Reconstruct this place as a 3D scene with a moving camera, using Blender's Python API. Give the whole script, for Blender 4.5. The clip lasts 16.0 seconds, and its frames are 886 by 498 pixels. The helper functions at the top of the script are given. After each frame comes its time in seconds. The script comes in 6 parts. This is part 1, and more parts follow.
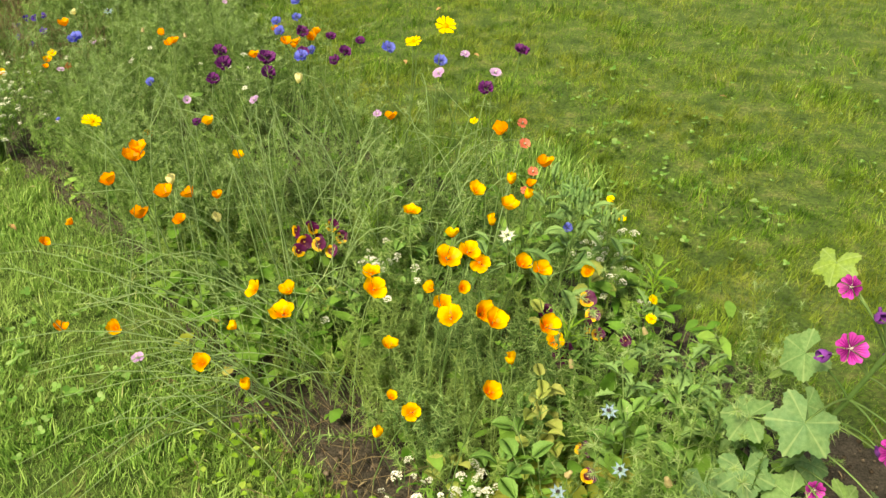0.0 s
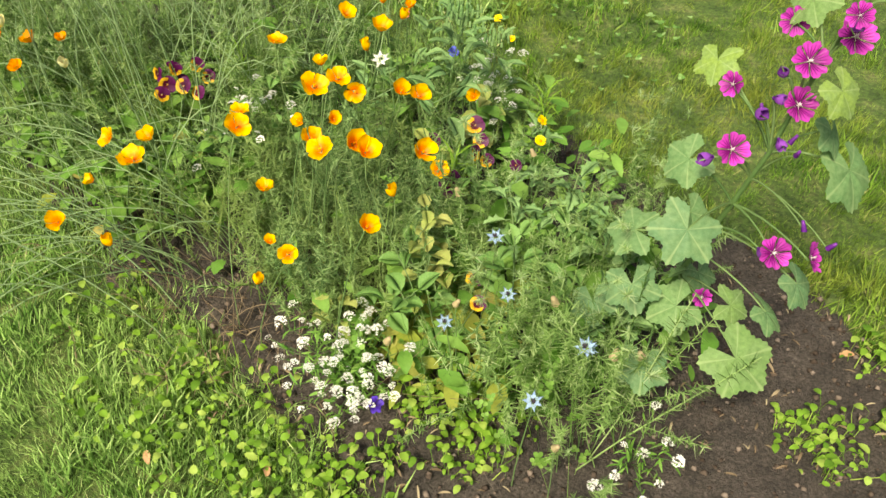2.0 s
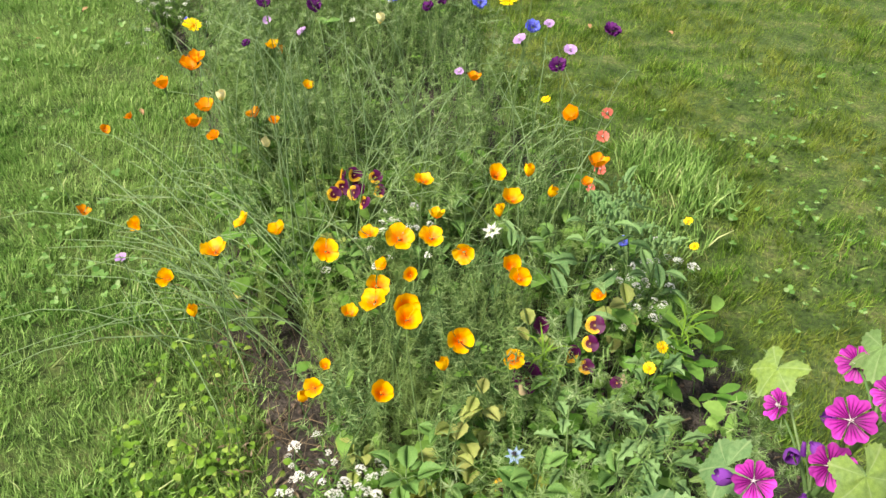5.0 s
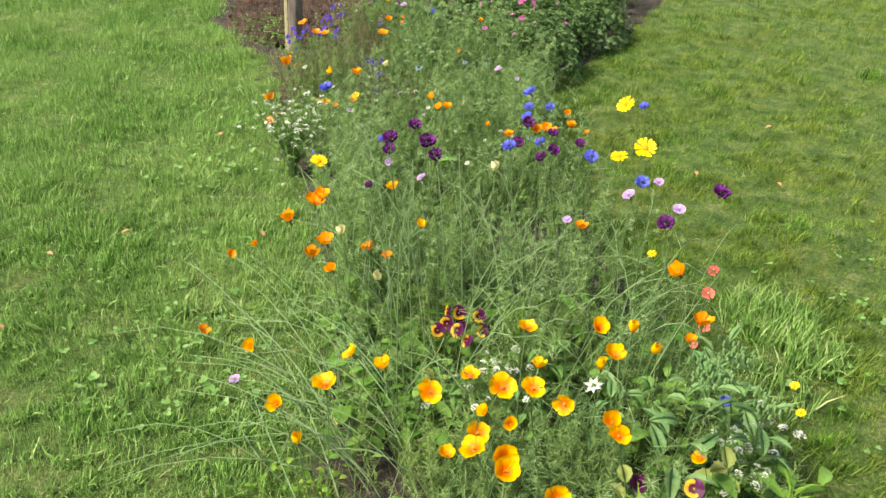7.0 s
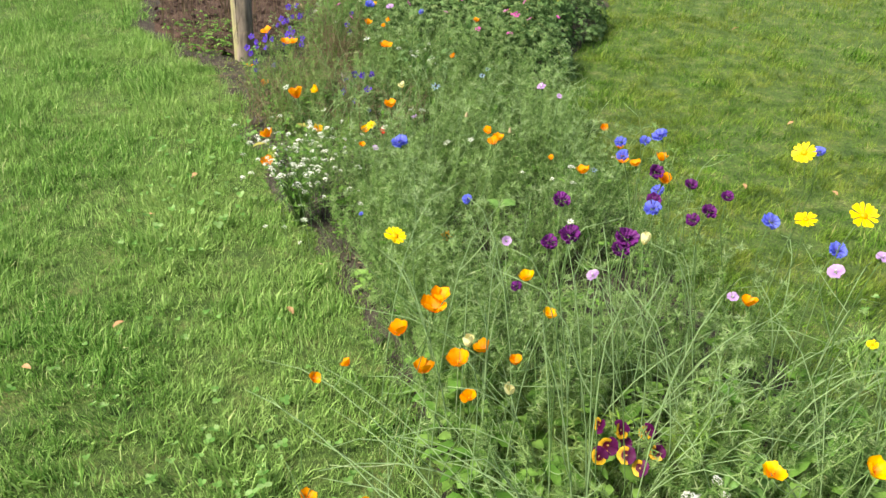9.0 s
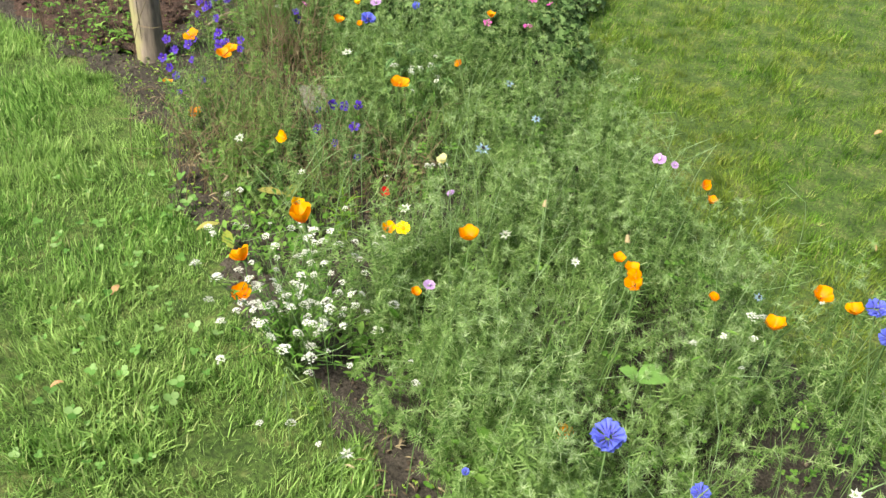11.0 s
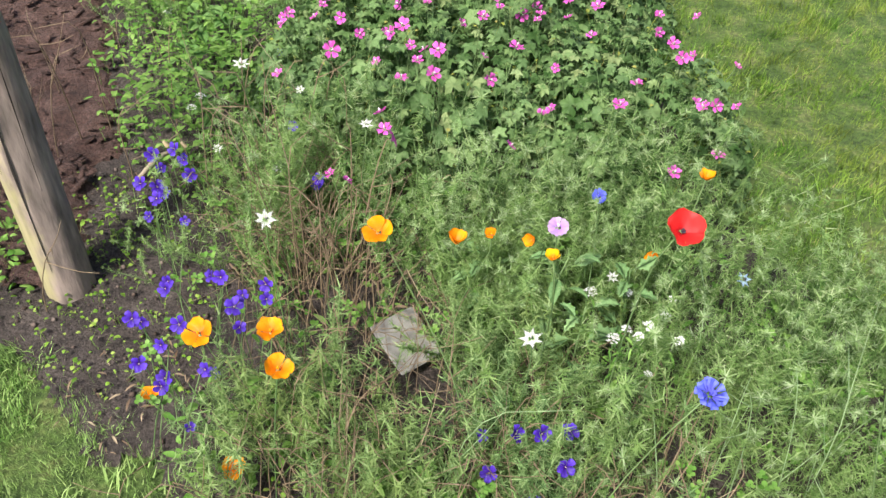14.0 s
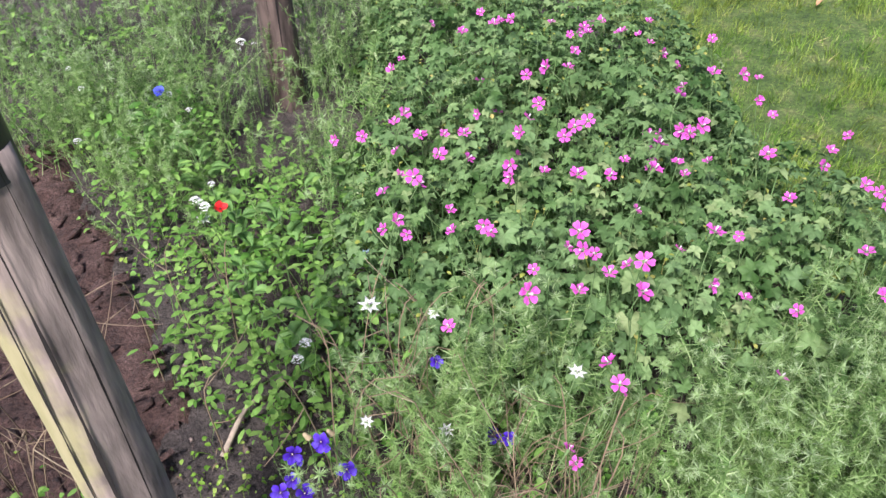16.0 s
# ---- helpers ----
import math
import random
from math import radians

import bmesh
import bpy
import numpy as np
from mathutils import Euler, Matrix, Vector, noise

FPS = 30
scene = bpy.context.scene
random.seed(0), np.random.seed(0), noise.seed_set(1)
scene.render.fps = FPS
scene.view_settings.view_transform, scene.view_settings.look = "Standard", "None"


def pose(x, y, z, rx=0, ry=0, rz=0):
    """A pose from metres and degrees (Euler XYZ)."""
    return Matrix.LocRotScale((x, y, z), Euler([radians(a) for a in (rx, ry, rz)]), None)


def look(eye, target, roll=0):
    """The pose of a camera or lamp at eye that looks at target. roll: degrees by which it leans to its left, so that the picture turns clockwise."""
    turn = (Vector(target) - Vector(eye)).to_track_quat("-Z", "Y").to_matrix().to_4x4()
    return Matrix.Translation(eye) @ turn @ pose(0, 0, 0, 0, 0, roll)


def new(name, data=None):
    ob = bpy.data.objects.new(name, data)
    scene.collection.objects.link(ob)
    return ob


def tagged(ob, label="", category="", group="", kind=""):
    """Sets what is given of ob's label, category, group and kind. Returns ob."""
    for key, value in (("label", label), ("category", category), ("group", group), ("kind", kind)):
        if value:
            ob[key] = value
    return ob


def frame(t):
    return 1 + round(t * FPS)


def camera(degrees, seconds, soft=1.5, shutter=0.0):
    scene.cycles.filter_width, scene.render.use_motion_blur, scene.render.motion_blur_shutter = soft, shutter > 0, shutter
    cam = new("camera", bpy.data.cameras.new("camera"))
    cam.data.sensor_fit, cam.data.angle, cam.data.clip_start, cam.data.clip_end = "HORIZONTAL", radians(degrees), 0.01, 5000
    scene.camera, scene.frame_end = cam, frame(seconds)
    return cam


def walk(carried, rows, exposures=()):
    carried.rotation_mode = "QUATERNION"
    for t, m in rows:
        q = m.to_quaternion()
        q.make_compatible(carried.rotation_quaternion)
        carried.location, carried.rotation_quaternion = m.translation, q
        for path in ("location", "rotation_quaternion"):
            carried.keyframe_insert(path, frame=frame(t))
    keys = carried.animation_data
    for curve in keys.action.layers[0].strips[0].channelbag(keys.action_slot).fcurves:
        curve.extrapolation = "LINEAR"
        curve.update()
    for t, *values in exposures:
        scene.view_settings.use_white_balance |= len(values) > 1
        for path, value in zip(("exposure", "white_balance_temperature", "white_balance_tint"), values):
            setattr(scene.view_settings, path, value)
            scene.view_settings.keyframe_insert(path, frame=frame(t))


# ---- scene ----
cam = camera(56.1, 16.0)
PATH = [
    (0, (1.901, 1.919, 1.494), (1.832, 3.576, 0.392), 0.78),
    (0.5, (1.902, 1.941, 1.477), (1.933, 3.535, 0.286), 1.12),
    (1, (1.902, 1.957, 1.452), (1.995, 3.490, 0.186), 1.01),
    (1.5, (1.922, 1.977, 1.420), (2.041, 3.451, 0.086), 0.86),
    (2, (1.990, 1.978, 1.399), (2.107, 3.414, 0.016), 0.95),
    (2.5, (2.130, 1.970, 1.389), (2.206, 3.392, -0.015), 1.29),
    (3, (2.238, 1.974, 1.402), (2.232, 3.407, 0.008), 1.65),
    (3.5, (2.272, 2.069, 1.408), (2.135, 3.518, 0.037), 1.86),
    (4, (2.302, 2.182, 1.429), (2.004, 3.638, 0.099), 2.19),
    (4.5, (2.351, 2.219, 1.450), (1.880, 3.674, 0.173), 2.43),
    (5, (2.419, 2.219, 1.465), (1.788, 3.669, 0.257), 2.90),
    (5.2, (2.451, 2.211, 1.478), (1.759, 3.661, 0.304), 3.01),
    (7.3, (2.367, 2.192, 1.546), (1.462, 3.665, 0.577), 2.59),
    (7.5, (2.291, 2.193, 1.542), (1.400, 3.676, 0.579), 2.34),
    (8, (2.049, 2.193, 1.564), (1.214, 3.725, 0.598), 1.45),
    (8.2, (1.966, 2.220, 1.555), (1.158, 3.761, 0.580), 1.72),
    (10.3, (1.034, 3.017, 1.508), (0.592, 4.618, 0.351), 3.45),
    (10.5, (0.952, 3.133, 1.504), (0.529, 4.729, 0.333), 3.71),
    (11, (0.749, 3.365, 1.471), (0.379, 4.942, 0.256), 4.83),
    (11.5, (0.523, 3.569, 1.463), (0.189, 5.128, 0.214), 4.83),
    (12, (0.350, 3.791, 1.445), (0.032, 5.340, 0.181), 4.37),
    (12.5, (0.168, 4.058, 1.447), (-0.085, 5.575, 0.141), 3.69),
    (13, (-0.052, 4.284, 1.441), (-0.216, 5.772, 0.084), 3.48),
    (13.5, (-0.177, 4.499, 1.437), (-0.269, 5.967, 0.058), 3.08),
    (14, (-0.284, 4.722, 1.418), (-0.275, 6.203, 0.036), 2.59),
    (14.5, (-0.449, 4.904, 1.415), (-0.345, 6.368, 0.020), 0.05),
    (15, (-0.597, 5.058, 1.417), (-0.423, 6.504, 0.026), -0.95),
    (15.5, (-0.714, 5.223, 1.464), (-0.538, 6.690, 0.091), -1.98),
    (16, (-0.819, 5.326, 1.467), (-0.548, 6.831, 0.143), -1.56),
]
walk(cam, [(t, look(eye, target, roll)) for t, eye, target, roll in PATH],
     [(0, 0.71, 9600, -6), (1.2, 0.71, 9200, -3), (2.0, 0.76, 7700, 4), (3.0, 0.82, 6700, 10), (5.0, 0.77, 6950, 9), (7.5, 0.86, 6950, 5), (11.0, 0.89, 6950, 2), (13.5, 0.91, 6450, 12), (16.0, 0.91, 5800, 24)])
# ---- end of walk ----

# ---------------------------------------------------------------- world, sun
SUN_UP, SUN_ROUND = 52.0, 215.0
world = bpy.data.worlds.new("overcast_sky")
scene.world = world
world.use_nodes = True
wn = world.node_tree.nodes
sky = wn.new("ShaderNodeTexSky")
sky.sky_type = "NISHITA"
sky.sun_disc = False
sky.sun_elevation, sky.sun_rotation = radians(SUN_UP), radians(SUN_ROUND)
sky.dust_density, sky.air_density = 4.0, 1.0
wn["Background"].inputs["Strength"].default_value = 0.085
world.node_tree.links.new(sky.outputs[0], wn["Background"].inputs["Color"])
sun = new("sun", bpy.data.lights.new("sun", "SUN"))
sun.data.energy, sun.data.angle, sun.data.color = 4.1, radians(12), (1.0, 0.95, 0.84)
sun.matrix_world = pose(0, 0, 12, 90 - SUN_UP, 0, 180 - SUN_ROUND)

rng = np.random.default_rng(7)


# ---------------------------------------------------------------- materials
def shader(name):
    m = bpy.data.materials.new(name)
    m.use_nodes = True
    nt = m.node_tree
    return m, nt, nt.nodes["Principled BSDF"], nt.nodes["Material Output"]


def ramp(nt, fac, stops):
    r = nt.nodes.new("ShaderNodeValToRGB")
    while len(r.color_ramp.elements) < len(stops):
        r.color_ramp.elements.new(0.5)
    for e, (p, c) in zip(r.color_ramp.elements, stops):
        e.position, e.color = p, (*c, 1)
    nt.links.new(fac, r.inputs["Fac"])
    return r.outputs["Color"]


def noise_fac(nt, scale, detail=4.0, coord="Object", rough=0.55):
    tc = nt.nodes.new("ShaderNodeTexCoord")
    n = nt.nodes.new("ShaderNodeTexNoise")
    n.inputs["Scale"].default_value, n.inputs["Detail"].default_value = scale, detail
    n.inputs["Roughness"].default_value = rough
    nt.links.new(tc.outputs[coord], n.inputs["Vector"])
    return n.outputs["Fac"]


def mix(nt, fac, a, b, mode="MIX"):
    m = nt.nodes.new("ShaderNodeMix")
    m.data_type, m.blend_type = "RGBA", mode
    for sock, v in ((m.inputs[0], fac), (m.inputs[6], a), (m.inputs[7], b)):
        if isinstance(v, (int, float)):
            sock.default_value = v
        elif isinstance(v, tuple):
            sock.default_value = (*v, 1)
        else:
            nt.links.new(v, sock)
    return m.outputs[2]


def leafy(nt, bsdf, out, color, glow=0.3, bump=None):
    """Gives a thin surface light that shines through it."""
    tr = nt.nodes.new("ShaderNodeBsdfTranslucent")
    ms = nt.nodes.new("ShaderNodeMixShader")
    ms.inputs[0].default_value = glow
    nt.links.new(color, bsdf.inputs["Base Color"])
    nt.links.new(color, tr.inputs["Color"])
    nt.links.new(bsdf.outputs[0], ms.inputs[1])
    nt.links.new(tr.outputs[0], ms.inputs[2])
    nt.links.new(ms.outputs[0], out.inputs["Surface"])


def foliage_material(name, stops, patch=None, patch_scale=2.0, glow=0.3, rough=0.55, single=False, drift=0.0):
    """Each blade or leaf takes its own tone; patch: a second tone in wide drifts."""
    m, nt, b, out = shader(name)
    src = nt.nodes.new("ShaderNodeObjectInfo" if single else "ShaderNodeNewGeometry")
    c = ramp(nt, src.outputs["Random" if single else "Random Per Island"], stops)
    if patch:
        f = ramp(nt, noise_fac(nt, patch_scale, 3), [(0.38, (0, 0, 0)), (0.66, (1, 1, 1))])
        c = mix(nt, f, c, mix(nt, 0.6, c, patch))
    if drift:
        c = mix(nt, 1.0, c, ramp(nt, noise_fac(nt, drift, 4), [(0.36, (0.36, 0.45, 0.34)), (0.5, (0.85, 0.86, 0.84)), (0.64, (1.0, 1.0, 1.0))]), "MULTIPLY")
    c = mix(nt, 0.35, c, ramp(nt, noise_fac(nt, 90, 2), [(0.3, (0.45, 0.45, 0.45)), (0.7, (1, 1, 1))]), "MULTIPLY")
    b.inputs["Roughness"].default_value = rough
    b.inputs["Specular IOR Level"].default_value = 0.16
    leafy(nt, b, out, c, glow)
    return m


def petal_material(name, stops, radius, glow=0.35, streak=None, vary=0.12):
    """Colour runs from the heart of the flower (0) to the petal's rim (1)."""
    m, nt, b, out = shader(name)
    tc = nt.nodes.new("ShaderNodeTexCoord")
    ln = nt.nodes.new("ShaderNodeVectorMath")
    ln.operation = "LENGTH"
    nt.links.new(tc.outputs["Object"], ln.inputs[0])
    div = nt.nodes.new("ShaderNodeMath")
    div.operation = "DIVIDE"
    div.inputs[1].default_value = radius
    nt.links.new(ln.outputs["Value"], div.inputs[0])
    add = nt.nodes.new("ShaderNodeMath")
    add.operation = "MULTIPLY_ADD"
    add.inputs[1].default_value, add.inputs[2].default_value = 0.25, -0.125
    nt.links.new(noise_fac(nt, 220, 2), add.inputs[0])
    sm = nt.nodes.new("ShaderNodeMath")
    nt.links.new(div.outputs[0], sm.inputs[0])
    nt.links.new(add.outputs[0], sm.inputs[1])
    c = ramp(nt, sm.outputs[0], stops)
    oi = nt.nodes.new("ShaderNodeObjectInfo")
    hs = nt.nodes.new("ShaderNodeHueSaturation")
    mr = nt.nodes.new("ShaderNodeMapRange")
    mr.inputs[3].default_value, mr.inputs[4].default_value = 1 - vary, 1 + vary
    nt.links.new(oi.outputs["Random"], mr.inputs[0])
    nt.links.new(mr.outputs[0], hs.inputs["Value"])
    nt.links.new(c, hs.inputs["Color"])
    c = hs.outputs[0]
    if streak:
        sep = nt.nodes.new("ShaderNodeSeparateXYZ")
        nt.links.new(tc.outputs["Object"], sep.inputs[0])
        at = nt.nodes.new("ShaderNodeMath")
        at.operation = "ARCTAN2"
        nt.links.new(sep.outputs[1], at.inputs[0])
        nt.links.new(sep.outputs[0], at.inputs[1])
        wv = nt.nodes.new("ShaderNodeMath")
        wv.operation = "MULTIPLY"
        wv.inputs[1].default_value = 26.0
        nt.links.new(at.outputs[0], wv.inputs[0])
        co = nt.nodes.new("ShaderNodeMath")
        co.operation = "COSINE"
        nt.links.new(wv.outputs[0], co.inputs[0])
        f = ramp(nt, co.outputs[0], [(0.1, (0, 0, 0)), (0.8, (0.95, 0.95, 0.95))])
        fade = ramp(nt, div.outputs[0], [(0.5, (1, 1, 1)), (1.1, (0, 0, 0))])
        c = mix(nt, mix(nt, 1.0, f, fade, "MULTIPLY"), c, streak)
    b.inputs["Roughness"].default_value = 0.5
    b.inputs["Specular IOR Level"].default_value = 0.25
    leafy(nt, b, out, c, glow)
    return m


def ground_material(name, stops, scale, bump, rough=0.95, fine=160.0):
    m, nt, b, out = shader(name)
    c = ramp(nt, noise_fac(nt, scale, 8, rough=0.7), stops)
    c = mix(nt, 0.7, c, ramp(nt, noise_fac(nt, fine, 4), [(0.4, (0.3, 0.3, 0.3)), (0.6, (1, 1, 1))]), "MULTIPLY")
    nt.links.new(c, b.inputs["Base Color"])
    b.inputs["Roughness"].default_value = rough
    bp = nt.nodes.new("ShaderNodeBump")
    bp.inputs["Strength"].default_value, bp.inputs["Distance"].default_value = bump, 0.025
    nt.links.new(noise_fac(nt, fine * 0.4, 10, rough=0.75), bp.inputs["Height"])
    nt.links.new(bp.outputs[0], b.inputs["Normal"])
    return m


MAT = {
    "turf": ground_material("turf_soil", [(0.3, (0.045, 0.095, 0.015)), (0.5, (0.11, 0.19, 0.035)), (0.66, (0.24, 0.27, 0.09))], 9.0, 1.0, fine=70.0),
    "soil": ground_material("garden_soil", [(0.3, (0.05, 0.04, 0.034)), (0.5, (0.1, 0.08, 0.068)), (0.72, (0.19, 0.155, 0.13))], 14.0, 1.0),
    "crumb": foliage_material("soil_crumbs", [(0.0, (0.04, 0.028, 0.022)), (0.6, (0.11, 0.082, 0.066)), (1.0, (0.24, 0.19, 0.16))], None, 3.0, 0.0, 0.95),
    "mulch": ground_material("bark_mulch", [(0.3, (0.05, 0.028, 0.02)), (0.5, (0.12, 0.065, 0.05)), (0.72, (0.24, 0.15, 0.12))], 14.0, 1.0),
    "grass": foliage_material("grass", [(0.0, (0.035, 0.1, 0.01)), (0.35, (0.13, 0.3, 0.03)), (0.75, (0.27, 0.49, 0.07)), (0.93, (0.41, 0.57, 0.14)), (1.0, (0.58, 0.52, 0.24))], (0.36, 0.38, 0.08), 2.4, 0.3, drift=9.0),
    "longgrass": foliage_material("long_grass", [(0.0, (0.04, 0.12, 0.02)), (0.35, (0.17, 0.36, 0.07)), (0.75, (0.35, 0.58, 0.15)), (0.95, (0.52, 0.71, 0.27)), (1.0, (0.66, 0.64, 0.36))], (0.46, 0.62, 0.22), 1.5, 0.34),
    "feather": foliage_material("feathery_foliage", [(0.0, (0.06, 0.13, 0.03)), (0.45, (0.18, 0.32, 0.09)), (0.85, (0.35, 0.5, 0.19)), (1.0, (0.55, 0.64, 0.36))], (0.26, 0.4, 0.12), 3.0, 0.42),
    "tuft": foliage_material("pale_bracts", [(0.0, (0.18, 0.3, 0.1)), (0.5, (0.32, 0.47, 0.19)), (1.0, (0.56, 0.66, 0.42))], (0.3, 0.46, 0.15), 5.0, 0.45),
    "greyleaf": foliage_material("grey_green_foliage", [(0.0, (0.07, 0.15, 0.045)), (0.5, (0.18, 0.31, 0.11)), (1.0, (0.36, 0.5, 0.22))], (0.27, 0.36, 0.09), 4.0, 0.35),
    "broad": foliage_material("broad_leaves", [(0.0, (0.06, 0.17, 0.02)), (0.5, (0.15, 0.34, 0.06)), (1.0, (0.3, 0.5, 0.12))], (0.22, 0.36, 0.08), 5.0, 0.35, 0.5),
    "lime": foliage_material("lime_leaves", [(0.0, (0.1, 0.22, 0.025)), (0.6, (0.23, 0.41, 0.05)), (1.0, (0.4, 0.53, 0.12))], None, 3.0, 0.35, 0.45),
    "yellowleaf": foliage_material("yellowing_leaves", [(0.0, (0.26, 0.32, 0.05)), (0.6, (0.38, 0.42, 0.09)), (1.0, (0.5, 0.45, 0.14))], None, 3.0, 0.35),
    "geraniumleaf": foliage_material("geranium_leaves", [(0.0, (0.06, 0.13, 0.035)), (0.5, (0.16, 0.29, 0.09)), (0.9, (0.27, 0.41, 0.15)), (1.0, (0.42, 0.5, 0.22))], (0.22, 0.35, 0.15), 6.0, 0.34, drift=12.0),
    "weedgreen": foliage_material("weed_leaf_green", [(0.0, (0.1, 0.24, 0.06)), (1.0, (0.2, 0.38, 0.11))], (0.26, 0.42, 0.12), 18.0, 0.3, 0.5, single=True),
    "weedyellow": foliage_material("weed_leaf_yellow", [(0.0, (0.27, 0.4, 0.08)), (1.0, (0.45, 0.5, 0.16))], (0.5, 0.46, 0.18), 14.0, 0.35, 0.5, single=True),
    "weedpale": foliage_material("weed_leaf_pale", [(0.0, (0.12, 0.26, 0.09)), (1.0, (0.23, 0.39, 0.15))], (0.28, 0.42, 0.18), 16.0, 0.25, 0.5, single=True),
    "clover": foliage_material("clover_leaves", [(0.0, (0.1, 0.24, 0.05)), (0.6, (0.2, 0.38, 0.1)), (1.0, (0.33, 0.48, 0.2))], None, 3.0, 0.3),
    "stalk": foliage_material("pale_stalks", [(0.0, (0.17, 0.3, 0.12)), (0.5, (0.31, 0.47, 0.22)), (1.0, (0.52, 0.63, 0.36))], None, 3.0, 0.3),
    "dry": foliage_material("dry_stalks", [(0.0, (0.12, 0.08, 0.05)), (0.5, (0.26, 0.19, 0.12)), (1.0, (0.46, 0.38, 0.25))], None, 3.0, 0.15),
    "stem": foliage_material("flower_stem", [(0.0, (0.1, 0.19, 0.06)), (1.0, (0.2, 0.3, 0.12))], None, 3.0, 0.1, single=True),
    "poppy_y": petal_material("poppy_petal_yellow", [(0.22, (0.85, 0.16, 0.0)), (0.48, (0.93, 0.27, 0.0)), (0.68, (0.95, 0.45, 0.0)), (1.0, (0.96, 0.57, 0.005))], 0.027),
    "poppy_o": petal_material("poppy_petal_orange", [(0.2, (0.8, 0.16, 0.0)), (0.6, (0.92, 0.27, 0.0)), (1.0, (0.95, 0.38, 0.004))], 0.027),
    "poppy_c": petal_material("poppy_petal_cream", [(0.2, (0.8, 0.7, 0.25)), (1.0, (0.9, 0.85, 0.5))], 0.027),
    "poppy_r": petal_material("poppy_petal_red", [(0.1, (0.2, 0.005, 0.01)), (0.35, (0.7, 0.02, 0.02)), (1.0, (0.85, 0.045, 0.04))], 0.036),
    "salmon": petal_material("petal_salmon", [(0.1, (0.6, 0.1, 0.06)), (1.0, (0.8, 0.2, 0.16))], 0.016),
    "mallow": petal_material("mallow_petal", [(0.12, (0.1, 0.0, 0.08)), (0.35, (0.25, 0.005, 0.2)), (0.65, (0.48, 0.03, 0.4)), (1.0, (0.58, 0.06, 0.5))], 0.034, 0.3, (0.07, 0.0, 0.06), 0.25),
    "mallow_old": petal_material("mallow_petal_faded", [(0.1, (0.1, 0.01, 0.2)), (1.0, (0.25, 0.06, 0.42))], 0.03, 0.25, (0.08, 0.0, 0.15)),
    "geranium": petal_material("geranium_petal", [(0.1, (0.75, 0.3, 0.55)), (0.4, (0.78, 0.11, 0.54)), (1.0, (0.84, 0.17, 0.64))], 0.017, 0.4, (0.6, 0.06, 0.4), 0.2),
    "cornflower": petal_material("cornflower_floret_blue", [(0.1, (0.1, 0.08, 0.5)), (1.0, (0.16, 0.2, 0.82))], 0.02, 0.3),
    "darkcorn": petal_material("cornflower_floret_purple", [(0.1, (0.05, 0.005, 0.07)), (1.0, (0.16, 0.02, 0.2))], 0.02, 0.25, None, 0.3),
    "lilac": petal_material("lilac_petal", [(0.1, (0.4, 0.2, 0.6)), (1.0, (0.62, 0.42, 0.75))], 0.018, 0.35),
    "daisy": petal_material("daisy_ray_yellow", [(0.1, (0.9, 0.5, 0.0)), (1.0, (0.95, 0.72, 0.01))], 0.024, 0.3),
    "viola": petal_material("viola_petal", [(0.04, (0.6, 0.5, 0.2)), (0.1, (0.02, 0.0, 0.07)), (0.42, (0.05, 0.012, 0.3)), (1.0, (0.1, 0.045, 0.5))], 0.016, 0.3, None, 0.25),
    "pansy": petal_material("pansy_petal", [(0.05, (0.8, 0.5, 0.02)), (0.12, (0.06, 0.0, 0.015)), (0.5, (0.09, 0.004, 0.02)), (0.6, (0.7, 0.38, 0.02)), (1.0, (0.85, 0.52, 0.03))], 0.0205, 0.25, (0.07, 0.0, 0.015)),
    "pansy_dark": petal_material("pansy_petal_dark", [(0.05, (0.7, 0.4, 0.02)), (0.15, (0.05, 0.0, 0.025)), (1.0, (0.1, 0.006, 0.08))], 0.024, 0.2),
    "nigella": petal_material("nigella_petal_blue", [(0.1, (0.3, 0.42, 0.65)), (1.0, (0.42, 0.58, 0.85))], 0.02, 0.35),
    "white": petal_material("white_petal", [(0.05, (0.6, 0.65, 0.45)), (0.4, (0.8, 0.8, 0.78)), (1.0, (0.84, 0.84, 0.83))], 0.02, 0.35),
    "alyssum": petal_material("white_floret", [(0.0, (0.8, 0.8, 0.76)), (1.0, (0.84, 0.84, 0.83))], 0.02, 0.3),
    "stamen": petal_material("stamen_orange", [(0.0, (0.75, 0.2, 0.0)), (1.0, (0.9, 0.4, 0.0))], 0.01, 0.1),
    "dark": petal_material("dark_heart", [(0.0, (0.02, 0.02, 0.025)), (1.0, (0.06, 0.05, 0.07))], 0.01, 0.05),
    "pale": petal_material("pale_stigma", [(0.0, (0.65, 0.55, 0.6)), (1.0, (0.75, 0.65, 0.7))], 0.01, 0.2),
    "pod": petal_material("seed_pod", [(0.0, (0.32, 0.3, 0.12)), (1.0, (0.42, 0.34, 0.2))], 0.01, 0.15, (0.2, 0.1, 0.08)),
}


